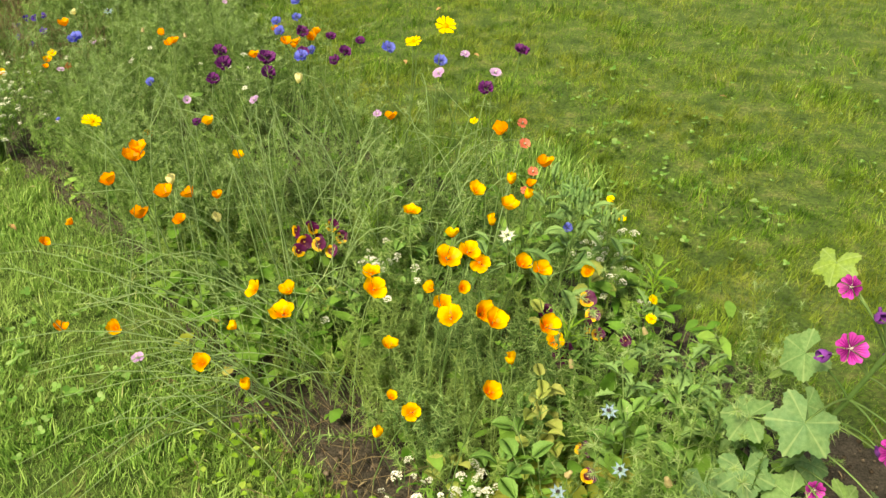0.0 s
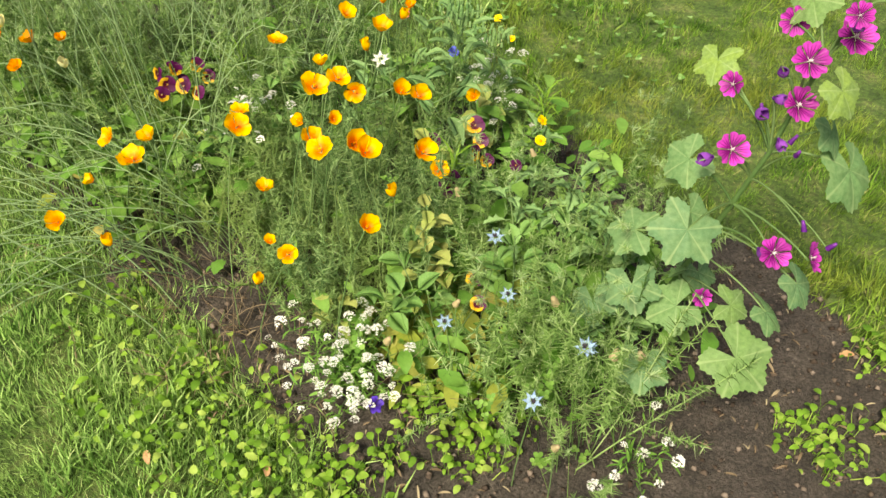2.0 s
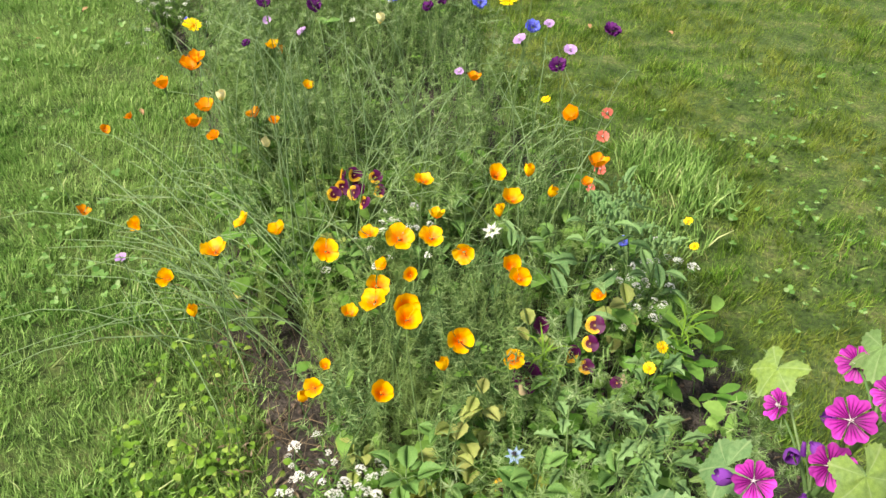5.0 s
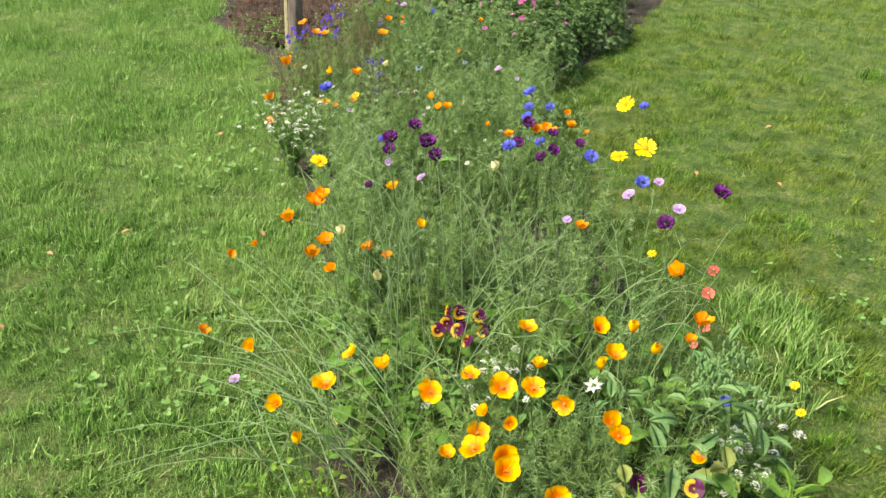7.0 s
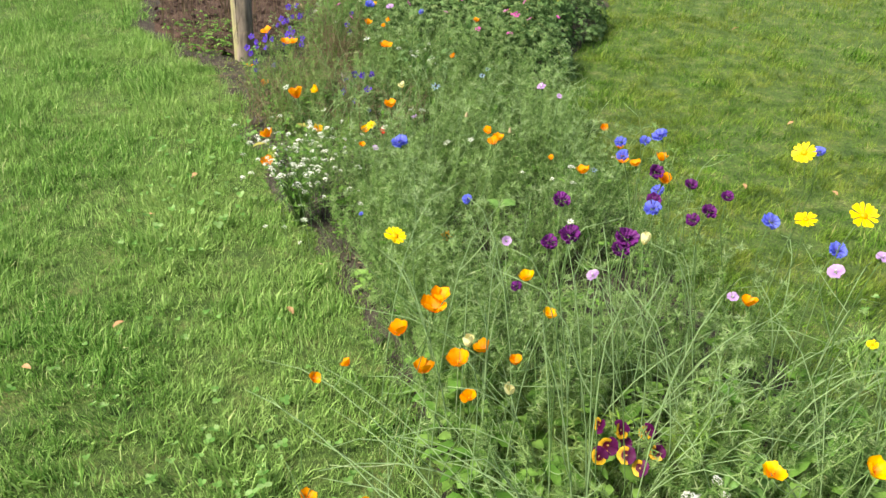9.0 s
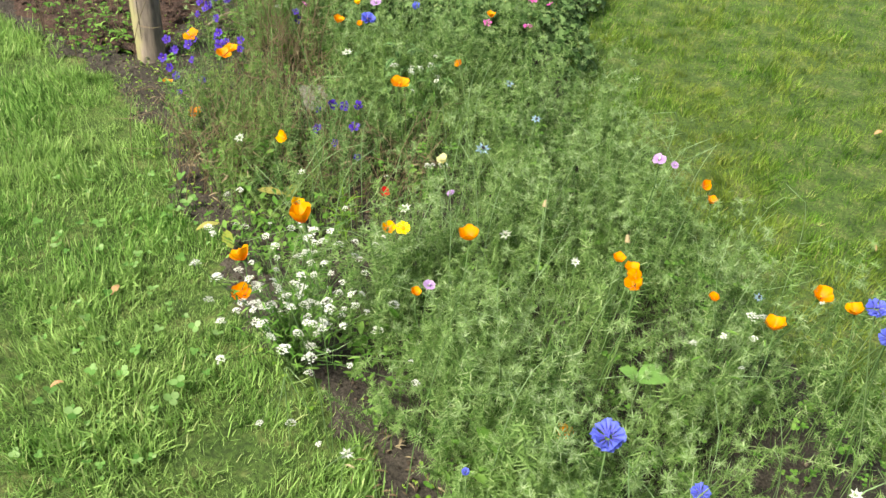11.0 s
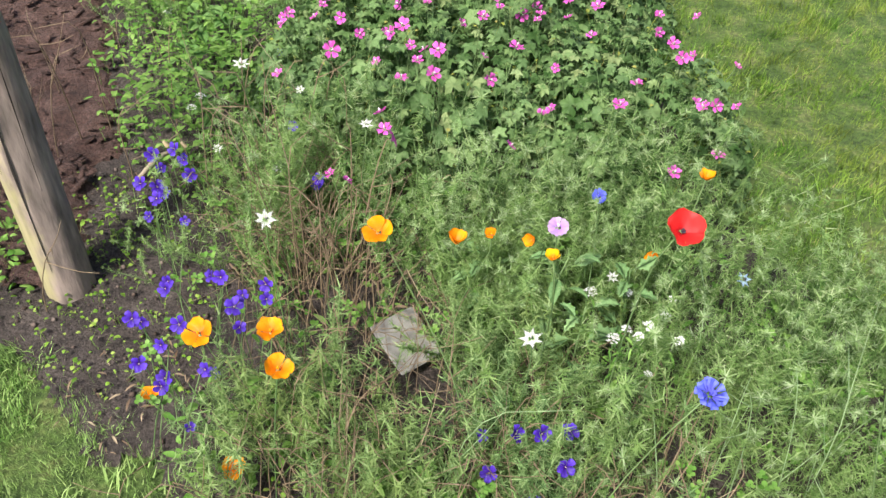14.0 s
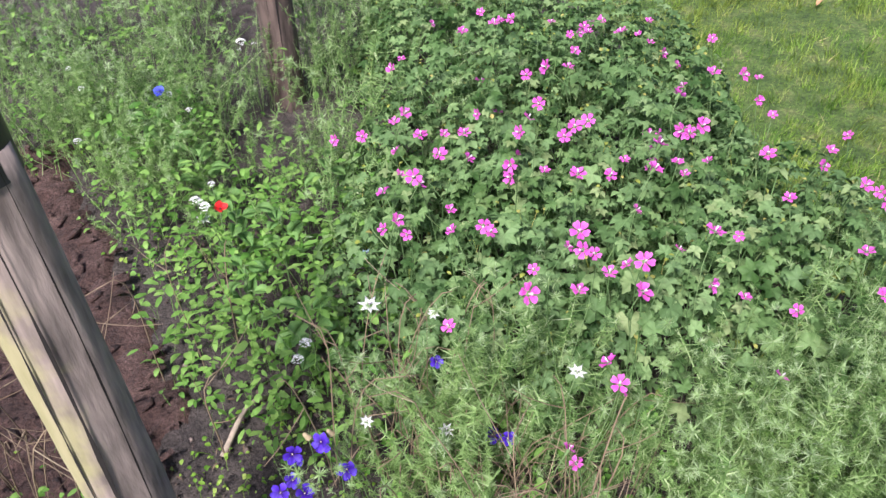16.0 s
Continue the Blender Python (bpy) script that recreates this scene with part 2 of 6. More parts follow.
def post_material(name, tone, algae):
    m, nt, b, out = shader(name)
    tc = nt.nodes.new("ShaderNodeTexCoord")
    mp = nt.nodes.new("ShaderNodeMapping")
    mp.inputs["Scale"].default_value = (42, 42, 8)
    nt.links.new(tc.outputs["Object"], mp.inputs[0])
    n = nt.nodes.new("ShaderNodeTexNoise")
    n.inputs["Scale"].default_value, n.inputs["Detail"].default_value = 1.3, 14
    nt.links.new(mp.outputs[0], n.inputs["Vector"])
    c = ramp(nt, n.outputs["Fac"], [(0.3, tuple(0.12 * q for q in tone)), (0.52, tuple(0.27 * q for q in tone)), (0.75, tuple(0.42 * q for q in tone))])
    sep = nt.nodes.new("ShaderNodeSeparateXYZ")
    nt.links.new(tc.outputs["Object"], sep.inputs[0])
    ad = nt.nodes.new("ShaderNodeMath")
    ad.operation = "MULTIPLY_ADD"
    ad.inputs[1].default_value = 0.15
    nt.links.new(noise_fac(nt, 14, 6), ad.inputs[0])
    nt.links.new(sep.outputs[0], ad.inputs[2])
    # green algae on the side that faces the lawn
    f = ramp(nt, ad.outputs[0], [(0.05, (algae, algae, algae)), (0.085, (0, 0, 0))])
    c = mix(nt, f, c, mix(nt, 0.55, c, (0.4, 0.38, 0.15)))
    nt.links.new(c, b.inputs["Base Color"])
    b.inputs["Roughness"].default_value = 0.9
    bp = nt.nodes.new("ShaderNodeBump")
    bp.inputs["Strength"].default_value, bp.inputs["Distance"].default_value = 0.8, 0.004
    nt.links.new(n.outputs["Fac"], bp.inputs["Height"])
    nt.links.new(bp.outputs[0], b.inputs["Normal"])
    return m


def plain_material(name, col, rough, bumpy=0.3, scale=60.0):
    m, nt, b, out = shader(name)
    c = ramp(nt, noise_fac(nt, scale, 8, rough=0.7), [(0.3, tuple(v * 0.6 for v in col)), (0.7, tuple(min(1, v * 1.3) for v in col))])
    nt.links.new(c, b.inputs["Base Color"])
    b.inputs["Roughness"].default_value = rough
    bp = nt.nodes.new("ShaderNodeBump")
    bp.inputs["Strength"].default_value, bp.inputs["Distance"].default_value = bumpy, 0.003
    nt.links.new(noise_fac(nt, scale * 2, 8), bp.inputs["Height"])
    nt.links.new(bp.outputs[0], b.inputs["Normal"])
    return m


def mallow_leaf_material():
    """Grey-green leaf with pale ribs that run out into each lobe."""
    m = foliage_material("mallow_leaf", [(0.0, (0.17, 0.32, 0.16)), (0.55, (0.2, 0.36, 0.15)), (1.0, (0.36, 0.5, 0.1))], (0.27, 0.4, 0.18), 2.0, 0.35, single=True)
    nt = m.node_tree
    bsdf, tr = nt.nodes["Principled BSDF"], next(q for q in nt.nodes if q.type == "BSDF_TRANSLUCENT")
    old = bsdf.inputs["Base Color"].links[0].from_socket
    tc, sep, at, ml, co = (nt.nodes.new(k) for k in ("ShaderNodeTexCoord", "ShaderNodeSeparateXYZ", "ShaderNodeMath", "ShaderNodeMath", "ShaderNodeMath"))
    at.operation, ml.operation, co.operation = "ARCTAN2", "MULTIPLY", "COSINE"
    ml.inputs[1].default_value = 2 * math.pi / 1.1
    nt.links.new(tc.outputs["Object"], sep.inputs[0])
    nt.links.new(sep.outputs[0], at.inputs[0])
    nt.links.new(sep.outputs[1], at.inputs[1])
    nt.links.new(at.outputs[0], ml.inputs[0])
    nt.links.new(ml.outputs[0], co.inputs[0])
    f = ramp(nt, co.outputs[0], [(0.95, (0, 0, 0)), (1.0, (0.4, 0.4, 0.4))])
    blot = ramp(nt, noise_fac(nt, 7, 5), [(0.35, (0.7, 0.75, 0.7)), (0.65, (1, 1, 1))])
    new_c = mix(nt, f, mix(nt, 1.0, old, blot, "MULTIPLY"), (0.42, 0.52, 0.26))
    nt.links.new(new_c, bsdf.inputs["Base Color"])
    nt.links.new(new_c, tr.inputs["Color"])
    return m


MAT["mallowleaf"] = mallow_leaf_material()
MAT["post"] = post_material("weathered_post", (0.95, 0.76, 0.64), 1.0)
MAT["darkpost"] = post_material("dark_stained_post", (0.42, 0.3, 0.24), 0.0)
MAT["crack"] = plain_material("post_crack", (0.015, 0.012, 0.01), 1.0)
MAT["cap"] = plain_material("black_plastic", (0.018, 0.018, 0.02), 0.4, 0.1)
MAT["slate"] = plain_material("grey_slate", (0.34, 0.33, 0.3), 0.8, 0.4, 30)
MAT["deadleaf"] = plain_material("fallen_leaf", (0.42, 0.24, 0.12), 0.7, 0.3, 40)
MAT["wood"] = plain_material("bare_root", (0.3, 0.25, 0.18), 0.9, 0.5, 60)


# ---------------------------------------------------------------- mesh tools
def big_mesh(name, v, f, mat, smooth=False):
    """A mesh from arrays of vertices and of triangles."""
    me = bpy.data.meshes.new(name)
    v, f = np.asarray(v, np.float32), np.asarray(f, np.int32)
    me.vertices.add(len(v))
    me.vertices.foreach_set("co", v.ravel())
    me.loops.add(f.size)
    me.loops.foreach_set("vertex_index", f.ravel())
    me.polygons.add(len(f))
    me.polygons.foreach_set("loop_start", np.arange(0, f.size, 3, dtype=np.int32))
    me.update(calc_edges=True)
    if smooth:
        me.polygons.foreach_set("use_smooth", np.ones(len(f), bool))
    me.materials.append(mat)
    return me


def join(pieces):
    v, f, n = [], [], 0
    for pv, pf in pieces:
        v.append(pv)
        f.append(np.asarray(pf) + n)
        n += len(pv)
    return np.concatenate(v), np.concatenate(f)


def ribbon(pts, widths, side):
    """A flat strip along pts, as triangles; the last width may be nought."""
    pts, side = np.asarray(pts, float), np.asarray(side, float)
    w = np.asarray(widths, float)[:, None] / 2
    v = np.concatenate([pts - side * w, pts + side * w])
    k = len(pts)
    f = []
    for i in range(k - 1):
        f += [(i, k + i, k + i + 1), (i, k + i + 1, i + 1)]
    if widths[-1] == 0:
        f.pop()
        f[-1] = (k - 2, 2 * k - 2, k - 1)
    return v, np.array(f)


def tube(pts, r0, r1, sides=4):
    pts = np.asarray(pts, float)
    k = len(pts)
    ring = np.linspace(0, 2 * np.pi, sides, endpoint=False)
    v = []
    for i, p in enumerate(pts):
        t = pts[min(i + 1, k - 1)] - pts[max(i - 1, 0)]
        t = t / (np.linalg.norm(t) + 1e-9)
        a = np.cross(t, (0.31, 0.95, 0.05))
        a /= np.linalg.norm(a) + 1e-9
        b = np.cross(t, a)
        r = r0 + (r1 - r0) * i / max(k - 1, 1)
        v += [p + r * (np.cos(q) * a + np.sin(q) * b) for q in ring]
    f = []
    for i in range(k - 1):
        for j in range(sides):
            a, b2 = i * sides + j, i * sides + (j + 1) % sides
            f += [(a, b2, b2 + sides), (a, b2 + sides, a + sides)]
    f += [((k - 1) * sides, (k - 1) * sides + j, (k - 1) * sides + j + 1) for j in range(1, sides - 1)]
    return np.array(v), np.array(f)


def bend(a, b, c, d, n=6):
    """Points on a cubic curve."""
    t = np.linspace(0, 1, n)[:, None]
    a, b, c, d = (np.asarray(q, float) for q in (a, b, c, d))
    return (1 - t) ** 3 * a + 3 * t * (1 - t) ** 2 * b + 3 * t * t * (1 - t) * c + t ** 3 * d


def scatter(templates, pos, scale, yaw, lean, toward):
    """Copies of the templates, joined: turned by yaw, then leant over by lean towards a heading."""
    out = []
    pick = rng.integers(0, len(templates), len(pos))
    for k, (tv, tf) in enumerate(templates):
        m = pick == k
        n = int(m.sum())
        if not n:
            continue
        cy, sy, z, o = np.cos(yaw[m]), np.sin(yaw[m]), np.zeros(n), np.ones(n)
        rz1 = np.stack([np.stack([cy, -sy, z], -1), np.stack([sy, cy, z], -1), np.stack([z, z, o], -1)], -2)
        ax = np.stack([-np.sin(toward[m]), np.cos(toward[m]), z], -1)
        c, s = np.cos(lean[m])[:, None, None], np.sin(lean[m])[:, None, None]
        kx = np.stack([np.stack([z, -ax[:, 2], ax[:, 1]], -1), np.stack([ax[:, 2], z, -ax[:, 0]], -1), np.stack([-ax[:, 1], ax[:, 0], z], -1)], -2)
        rot = np.eye(3) + s * kx + (1 - c) * (kx @ kx)
        r = (rot @ rz1) * np.broadcast_to(scale[m], (n,))[:, None, None]
        v = np.einsum("nij,kj->nki", r, tv) + pos[m][:, None, :]
        f = tf[None] + (np.arange(n) * len(tv))[:, None, None]
        out.append((v.reshape(-1, 3), f.reshape(-1, 3)))
    return join(out)


def part(name, mesh, parent, label="", at=None):
    ob = new(name, mesh)
    ob.parent = parent
    if at is not None:
        ob.matrix_basis = at
    if label:
        tagged(ob, label)
    return ob


def inside(poly, x, y):
    hit = np.zeros(x.shape, bool)
    for (x0, y0), (x1, y1) in zip(poly, poly[1:] + poly[:1]):
        if y0 != y1:
            hit ^= ((y0 > y) != (y1 > y)) & (x < (x1 - x0) * (y - y0) / (y1 - y0) + x0)
    return hit


def ripple(x, y, s, seed=0):
    """Smooth waves, -1 to 1, of a wavelength of about s metres."""
    g = np.random.default_rng(seed)
    r = np.zeros_like(x)
    for _ in range(7):
        a, k, p = g.uniform(0, 2 * np.pi), 2 * np.pi / (s * g.uniform(0.6, 1.7)), g.uniform(0, 6.28)
        r += np.sin((np.cos(a) * x + np.sin(a) * y) * k + p)
    return r / 3.2


# ---------------------------------------------------------------- ground
BED = [(1.95, 2.74), (1.66, 3.12), (1.36, 3.44), (0.8, 4.1), (0.45, 4.42), (0.24, 4.58), (-0.12, 4.82), (-0.42, 5.16), (-0.76, 5.54),
       (-1.12, 5.82), (-1.63, 6.02), (-2.0, 6.2), (-2.4, 6.7), (-2.8, 7.5), (-3.3, 9.6), (0.1, 9.6), (0.3, 8.2), (0.4, 7.4), (0.42, 6.6),
       (0.6, 6.1), (0.88, 5.6), (1.32, 5.05), (1.86, 4.45), (2.28, 4.0), (2.62, 3.68), (2.92, 3.3), (3.04, 3.0), (3.02, 2.6), (2.6, 2.42), (2.2, 2.5)]
MULCH = [(-1.15, 6.02), (-1.6, 6.1), (-1.96, 6.28), (-2.32, 6.75), (-2.6, 7.5), (-2.1, 7.95), (-1.62, 7.7), (-1.34, 7.05), (-1.2, 6.55)]

v = [(-300, -300, 0), (300, -300, 0), (300, 300, 0), (-300, 300, 0)]
lawn = tagged(new("ground", big_mesh("ground", v, [(0, 1, 2), (0, 2, 3)], MAT["turf"])), "mown lawn ground of short turf over dark soil", "lawn", kind="structure")


def earth(name, poly, step, height, rough, mat):
    """A lumpy sheet of soil inside an outline."""
    xs = np.arange(min(p[0] for p in poly), max(p[0] for p in poly) + step, step)
    ys = np.arange(min(p[1] for p in poly), max(p[1] for p in poly) + step, step)
    gx, gy = np.meshgrid(xs, ys)
    wob = 0.03 * ripple(gx, gy, 0.25, 3)
    ok = inside(poly, gx + wob, gy + wob)
    z = height + rough * (0.6 * ripple(gx, gy, 0.3, 4) + 0.5 * ripple(gx, gy, 0.09, 5)) + rough * 0.5 * rng.normal(0, 1, gx.shape)
    z = np.where(ok, np.maximum(z, 0.004), 0.002)
    idx = np.arange(gx.size).reshape(gx.shape)
    cell = ok[:-1, :-1] | ok[1:, 1:]
    a, b, c, d = idx[:-1, :-1][cell], idx[:-1, 1:][cell], idx[1:, 1:][cell], idx[1:, :-1][cell]
    f = np.concatenate([np.stack([a, b, c], -1), np.stack([a, c, d], -1)])
    used, inv = np.unique(f, return_inverse=True)
    vv = np.stack([gx.ravel(), gy.ravel(), z.ravel()], -1)[used]
    return new(name, big_mesh(name, vv, inv.reshape(-1, 3), mat, True))


tagged(earth("soil_bed", BED, 0.022, 0.014, 0.006, MAT["soil"]), "bare dark brown crumbly garden soil of the flower bed", "soil", kind="structure")
tagged(earth("mulch_ground", MULCH, 0.03, 0.035, 0.012, MAT["mulch"]), "reddish brown bark mulch behind the fence post", "mulch", kind="structure")

# crumbs of soil
n = 26000
p = np.stack([np.where(rng.random(n) < 0.45, rng.uniform(1.6, 3.1, n), rng.uniform(-1.6, 3.1, n)), rng.uniform(2.45, 7.2, n), np.full(n, 0.018)], -1)
p = p[inside(BED, p[:, 0], p[:, 1])]
lump = (np.array([(1, 0, 0.1), (-0.9, 0.2, 0), (0, 1, 0), (0.1, -0.9, 0), (0, 0.1, 0.8), (0, 0, -0.7)]),
        np.array([(0, 2, 4), (2, 1, 4), (1, 3, 4), (3, 0, 4), (2, 0, 5), (1, 2, 5), (3, 1, 5), (0, 3, 5)]))
k = len(p)
sv, sf = scatter([lump], p, 0.0022 + 0.008 * rng.random(k) ** 3, rng.uniform(0, 6.3, k), rng.uniform(0, 1, k), rng.uniform(0, 6.3, k))
tagged(new("soil_crumbs", big_mesh("soil_crumbs", sv, sf, MAT["crumb"])), "scattered crumbs and small clods of brown soil", "soil", kind="stuff")

# chips of bark
n = 2600
p = np.stack([rng.uniform(-3.2, -1.0, n), rng.uniform(6.0, 9.0, n), np.full(n, 0.045)], -1)
p = p[inside(MULCH, p[:, 0], p[:, 1])]
chip = (np.array([(-1, -0.3, 0), (1, -0.25, 0.05), (0.9, 0.3, 0.1), (-0.8, 0.35, 0), (-1, -0.3, -0.2), (1, -0.25, -0.15), (0.9, 0.3, -0.1), (-0.8, 0.35, -0.2)]),
        np.array([(0, 1, 2), (0, 2, 3), (0, 4, 5), (0, 5, 1), (1, 5, 6), (1, 6, 2), (2, 6, 7), (2, 7, 3), (3, 7, 4), (3, 4, 0)]))
k = len(p)
sv, sf = scatter([chip], p, rng.uniform(0.008, 0.03, k), rng.uniform(0, 6.3, k), rng.uniform(0, 0.6, k), rng.uniform(0, 6.3, k))
tagged(new("bark_chips", big_mesh("bark_chips", sv, sf, MAT["mulch"])), "loose reddish brown bark chips on the ground", "bark chips", kind="stuff")


# ---------------------------------------------------------------- leaf and blade templates
def blade(h, w, curl):
    return ribbon([(0, 0, -0.004), (0, 0.25 * curl * h, 0.55 * h), (0, curl * h, h * (1 - 0.35 * curl))], [w, w * 0.85, 0], (1, 0, 0))


def thread(base, way, length, w):
    """One hair-fine leaflet."""
    way = way / np.linalg.norm(way)
    side = np.cross(way, (0.2, 0.3, 0.93))
    side /= np.linalg.norm(side) + 1e-9
    return np.array([base - side * w * 0.6, base + side * w * 0.6, base + way * length]), np.array([(0, 1, 2)])


def feather(h, leaflets, reach, w, g):
    """A plume: a thin stalk with tufts of fine threads along its upper part."""
    top = np.array([g.uniform(-0.15, 0.15) * h, g.uniform(-0.15, 0.15) * h, h])
    spine = bend((0, 0, 0), (0, 0, h * 0.4), top * (0.8, 0.8, 0.75), top, 5)
    out = [ribbon(spine, [0.0022, 0.002, 0.0018, 0.0015, 0.001], (0.7, 0.7, 0))]
    for i in range(leaflets):
        t = g.uniform(0.25, 1.0)
        j = t * 4
        a = int(min(j, 3))
        base = spine[a] + (spine[a + 1] - spine[a]) * (j - a)
        q = g.uniform(0, 2 * np.pi)
        way = np.array([np.cos(q), np.sin(q), g.uniform(-0.45, 0.8)])
        out.append(thread(base, way, reach * g.uniform(0.5, 1.2), w))
    return join(out)


def leaf_blade(length, width, lobes, fold, droop, petiole, g, heart=0.0):
    """A broad leaf on its stalk, folded a little along the middle rib; lobes: how deeply its rim is cut."""
    n = 7
    t = np.linspace(0, 1, n)
    half = width / 2 * np.sin(np.pi * np.clip(t * 0.93 + 0.07, 0, 1)) ** 0.75
    half = half * (1 + lobes * np.where(np.arange(n) % 2 == 0, -0.5, 0.35))
    half[-1] = 0
    back = heart * length * np.where(np.arange(n) == 0, 1, 0)
    rise = petiole
    z = rise + droop * length * (t - 1.3 * t * t)
    y = length * t + petiole * 0.3
    mid = np.stack([np.zeros(n), y, z], -1)
    lf = np.stack([-half, y - back, z + fold * half], -1)
    rt = np.stack([half, y - back, z + fold * half], -1)
    vv = np.concatenate([mid, lf, rt])
    f = []
    for i in range(n - 1):
        f += [(i, i + 1, n + i + 1), (i, n + i + 1, n + i), (i, 2 * n + i, 2 * n + i + 1), (i, 2 * n + i + 1, i + 1)]
    st = ribbon([(0, 0, -0.005), (0, petiole * 0.12, rise * 0.6), (0, petiole * 0.3, rise)], [0.0025, 0.002, 0.0015], (1, 0, 0))
    return join([(vv, np.array(f)), st]) if petiole > 0.004 else (vv, np.array(f))


def trefoil(r, h, g):
    out = [ribbon([(0, 0, -0.004), (0.002, 0, h)], [0.0016, 0.0012], (0, 1, 0))]
    for q in (0, 2.1, 4.2):
        a = np.linspace(0, 2 * np.pi, 8, endpoint=False)
        c = np.array([np.cos(q), np.sin(q)]) * r * 0.85
        rim = np.stack([c[0] + r * 0.8 * np.cos(a), c[1] + r * 0.8 * np.sin(a), h + 0.25 * r * (np.cos(a - q)) * g.uniform(0.2, 1)], -1)
        out.append((np.concatenate([[(c[0], c[1], h - 0.1 * r)], rim]), np.array([(0, 1 + i, 1 + (i + 1) % 8) for i in range(8)])))
    return join(out)


g = np.random.default_rng(11)
T_GRASS = [blade(g.uniform(0.028, 0.052), g.uniform(0.002, 0.003), g.uniform(0.05, 0.75)) for _ in range(14)]
T_TURF = [(np.array([(-w, 0, -0.003), (w, 0, -0.003), (q * h, c * h, h)]), np.array([(0, 1, 2)])) for h, w, c, q in zip(g.uniform(0.022, 0.042, 16), g.uniform(0.0013, 0.0022, 16), g.uniform(0.0, 0.5, 16), g.uniform(-0.3, 0.3, 16))]
T_FEATHER = [feather(g.uniform(0.2, 0.36), 104, 0.021, 0.002, g) for _ in range(10)]
T_GREY = [feather(g.uniform(0.13, 0.24), 56, 0.02, 0.0018, g) for _ in range(10)]
T_BURST = [join([thread(np.zeros(3), np.array((math.cos(a), math.sin(a), g.uniform(-0.6, 1.2))), g.uniform(0.008, 0.019), 0.0013) for a in g.uniform(0, 6.28, 34)]) for _ in range(6)]
T_PARSLEY = [join([trefoil(g.uniform(0.005, 0.009), h, g) if i == 0 else (lambda q, o: (q[0] + o, q[1]))(trefoil(g.uniform(0.005, 0.008), 0.01, g), np.array((g.uniform(-0.02, 0.02), g.uniform(-0.02, 0.02), h - g.uniform(0.0, 0.02)))) for i in range(4)]) for h in (0.1, 0.14, 0.18, 0.22)]
T_BROAD = [leaf_blade(g.uniform(0.035, 0.07), g.uniform(0.02, 0.038), g.uniform(0, 0.3), g.uniform(0.1, 0.4), g.uniform(0.1, 0.5), g.uniform(0.03, 0.11), g, 0.12) for _ in range(10)]
T_LIME = [leaf_blade(g.uniform(0.018, 0.028), g.uniform(0.012, 0.019), 0.1, 0.25, 0.35, g.uniform(0.02, 0.07), g) for _ in range(8)]
T_LANCE = [leaf_blade(g.uniform(0.03, 0.055), g.uniform(0.006, 0.011), 0.0, 0.3, 0.4, g.uniform(0.0, 0.01), g) for _ in range(8)]
def cut_leaf(r, petiole, g):
    """A small five-lobed leaf with a toothed rim, as a fan."""
    k = 20
    a = np.linspace(-2.6, 2.6, k + 1)
    ph = np.linspace(0, 5, k + 1) % 1.0
    rad = r * (1 - 0.34 * np.abs(np.cos(np.pi * ph)) ** 1.2) * g.uniform(0.88, 1.1, k + 1)
    rim = np.stack([rad * np.sin(a), rad * np.cos(a), petiole + 0.2 * rad * np.cos(2 * np.pi * ph) + g.uniform(-0.25, 0.05) * rad], -1)
    fan = np.concatenate([[(0, 0, petiole)], rim]), np.array([(0, 1 + i, 2 + i) for i in range(k)])
    return join([fan, ribbon([(0.0, -0.02, -petiole * 0.3), (0, 0, petiole)], [0.002, 0.0014], (1, 0, 0))])


T_GERANIUM = [cut_leaf(g.uniform(0.015, 0.028), 0.05, g) for _ in range(14)]
T_CLOVER = [trefoil(g.uniform(0.006, 0.0115), g.uniform(0.026, 0.042), g) for _ in range(6)]


# bare spots in the bed: round the stone tile, at the soil edge and between the clumps
BARE = [(1.5, 3.4, 0.08), (1.6, 3.27, 0.1), (1.7, 3.17, 0.09), (1.8, 3.05, 0.07), (1.42, 3.5, 0.06), (-0.9, 7.55, 0.2), (1.7, 3.72, 0.08), (2.42, 3.42, 0.1), (1.62, 3.52, 0.06), (2.05, 3.62, 0.06), (1.85, 3.86, 0.08), (1.15, 4.35, 0.08), (0.9, 4.95, 0.08), (0.45, 5.45, 0.08), (2.17, 3.5, 0.08), (1.49, 3.72, 0.08), (-0.36, 5.77, 0.12), (-0.3, 5.66, 0.08), (-0.33, 5.87, 0.07), (1.72, 3.08, 0.12), (1.86, 2.97, 0.1), (2.0, 2.8, 0.1), (2.78, 3.0, 0.24), (-0.95, 5.78, 0.12), (-0.55, 5.45, 0.1), (0.28, 4.62, 0.06), (0.48, 4.44, 0.05), (-0.35, 5.15, 0.07), (-0.55, 6.0, 0.1), (-1.1, 6.35, 0.1), (0.66, 4.28, 0.05), (1.5, 3.98, 0.1), (1.15, 3.55, 0.08)]


def spots(n, patches, poly=None):
    """Random places in round patches of (x, y, radius, share)."""
    w = np.array([q[3] for q in patches], float)
    pick = rng.choice(len(patches), n, p=w / w.sum())
    q = np.array([r[:3] for r in patches])[pick]
    a, r = rng.uniform(0, 2 * np.pi, n), np.sqrt(rng.random(n))
    x, y = q[:, 0] + q[:, 2] * r * np.cos(a), q[:, 1] + q[:, 2] * r * np.sin(a)
    keep = np.ones(n, bool) if poly is None else inside(poly, x, y)
    if poly is not None:
        for cx, cy, cr in BARE:
            keep &= np.hypot(x - cx, y - cy) > cr * rng.uniform(0.7, 1.1, n)
    return np.stack([x, y, np.full(n, 0.01)], -1)[keep], r[keep]


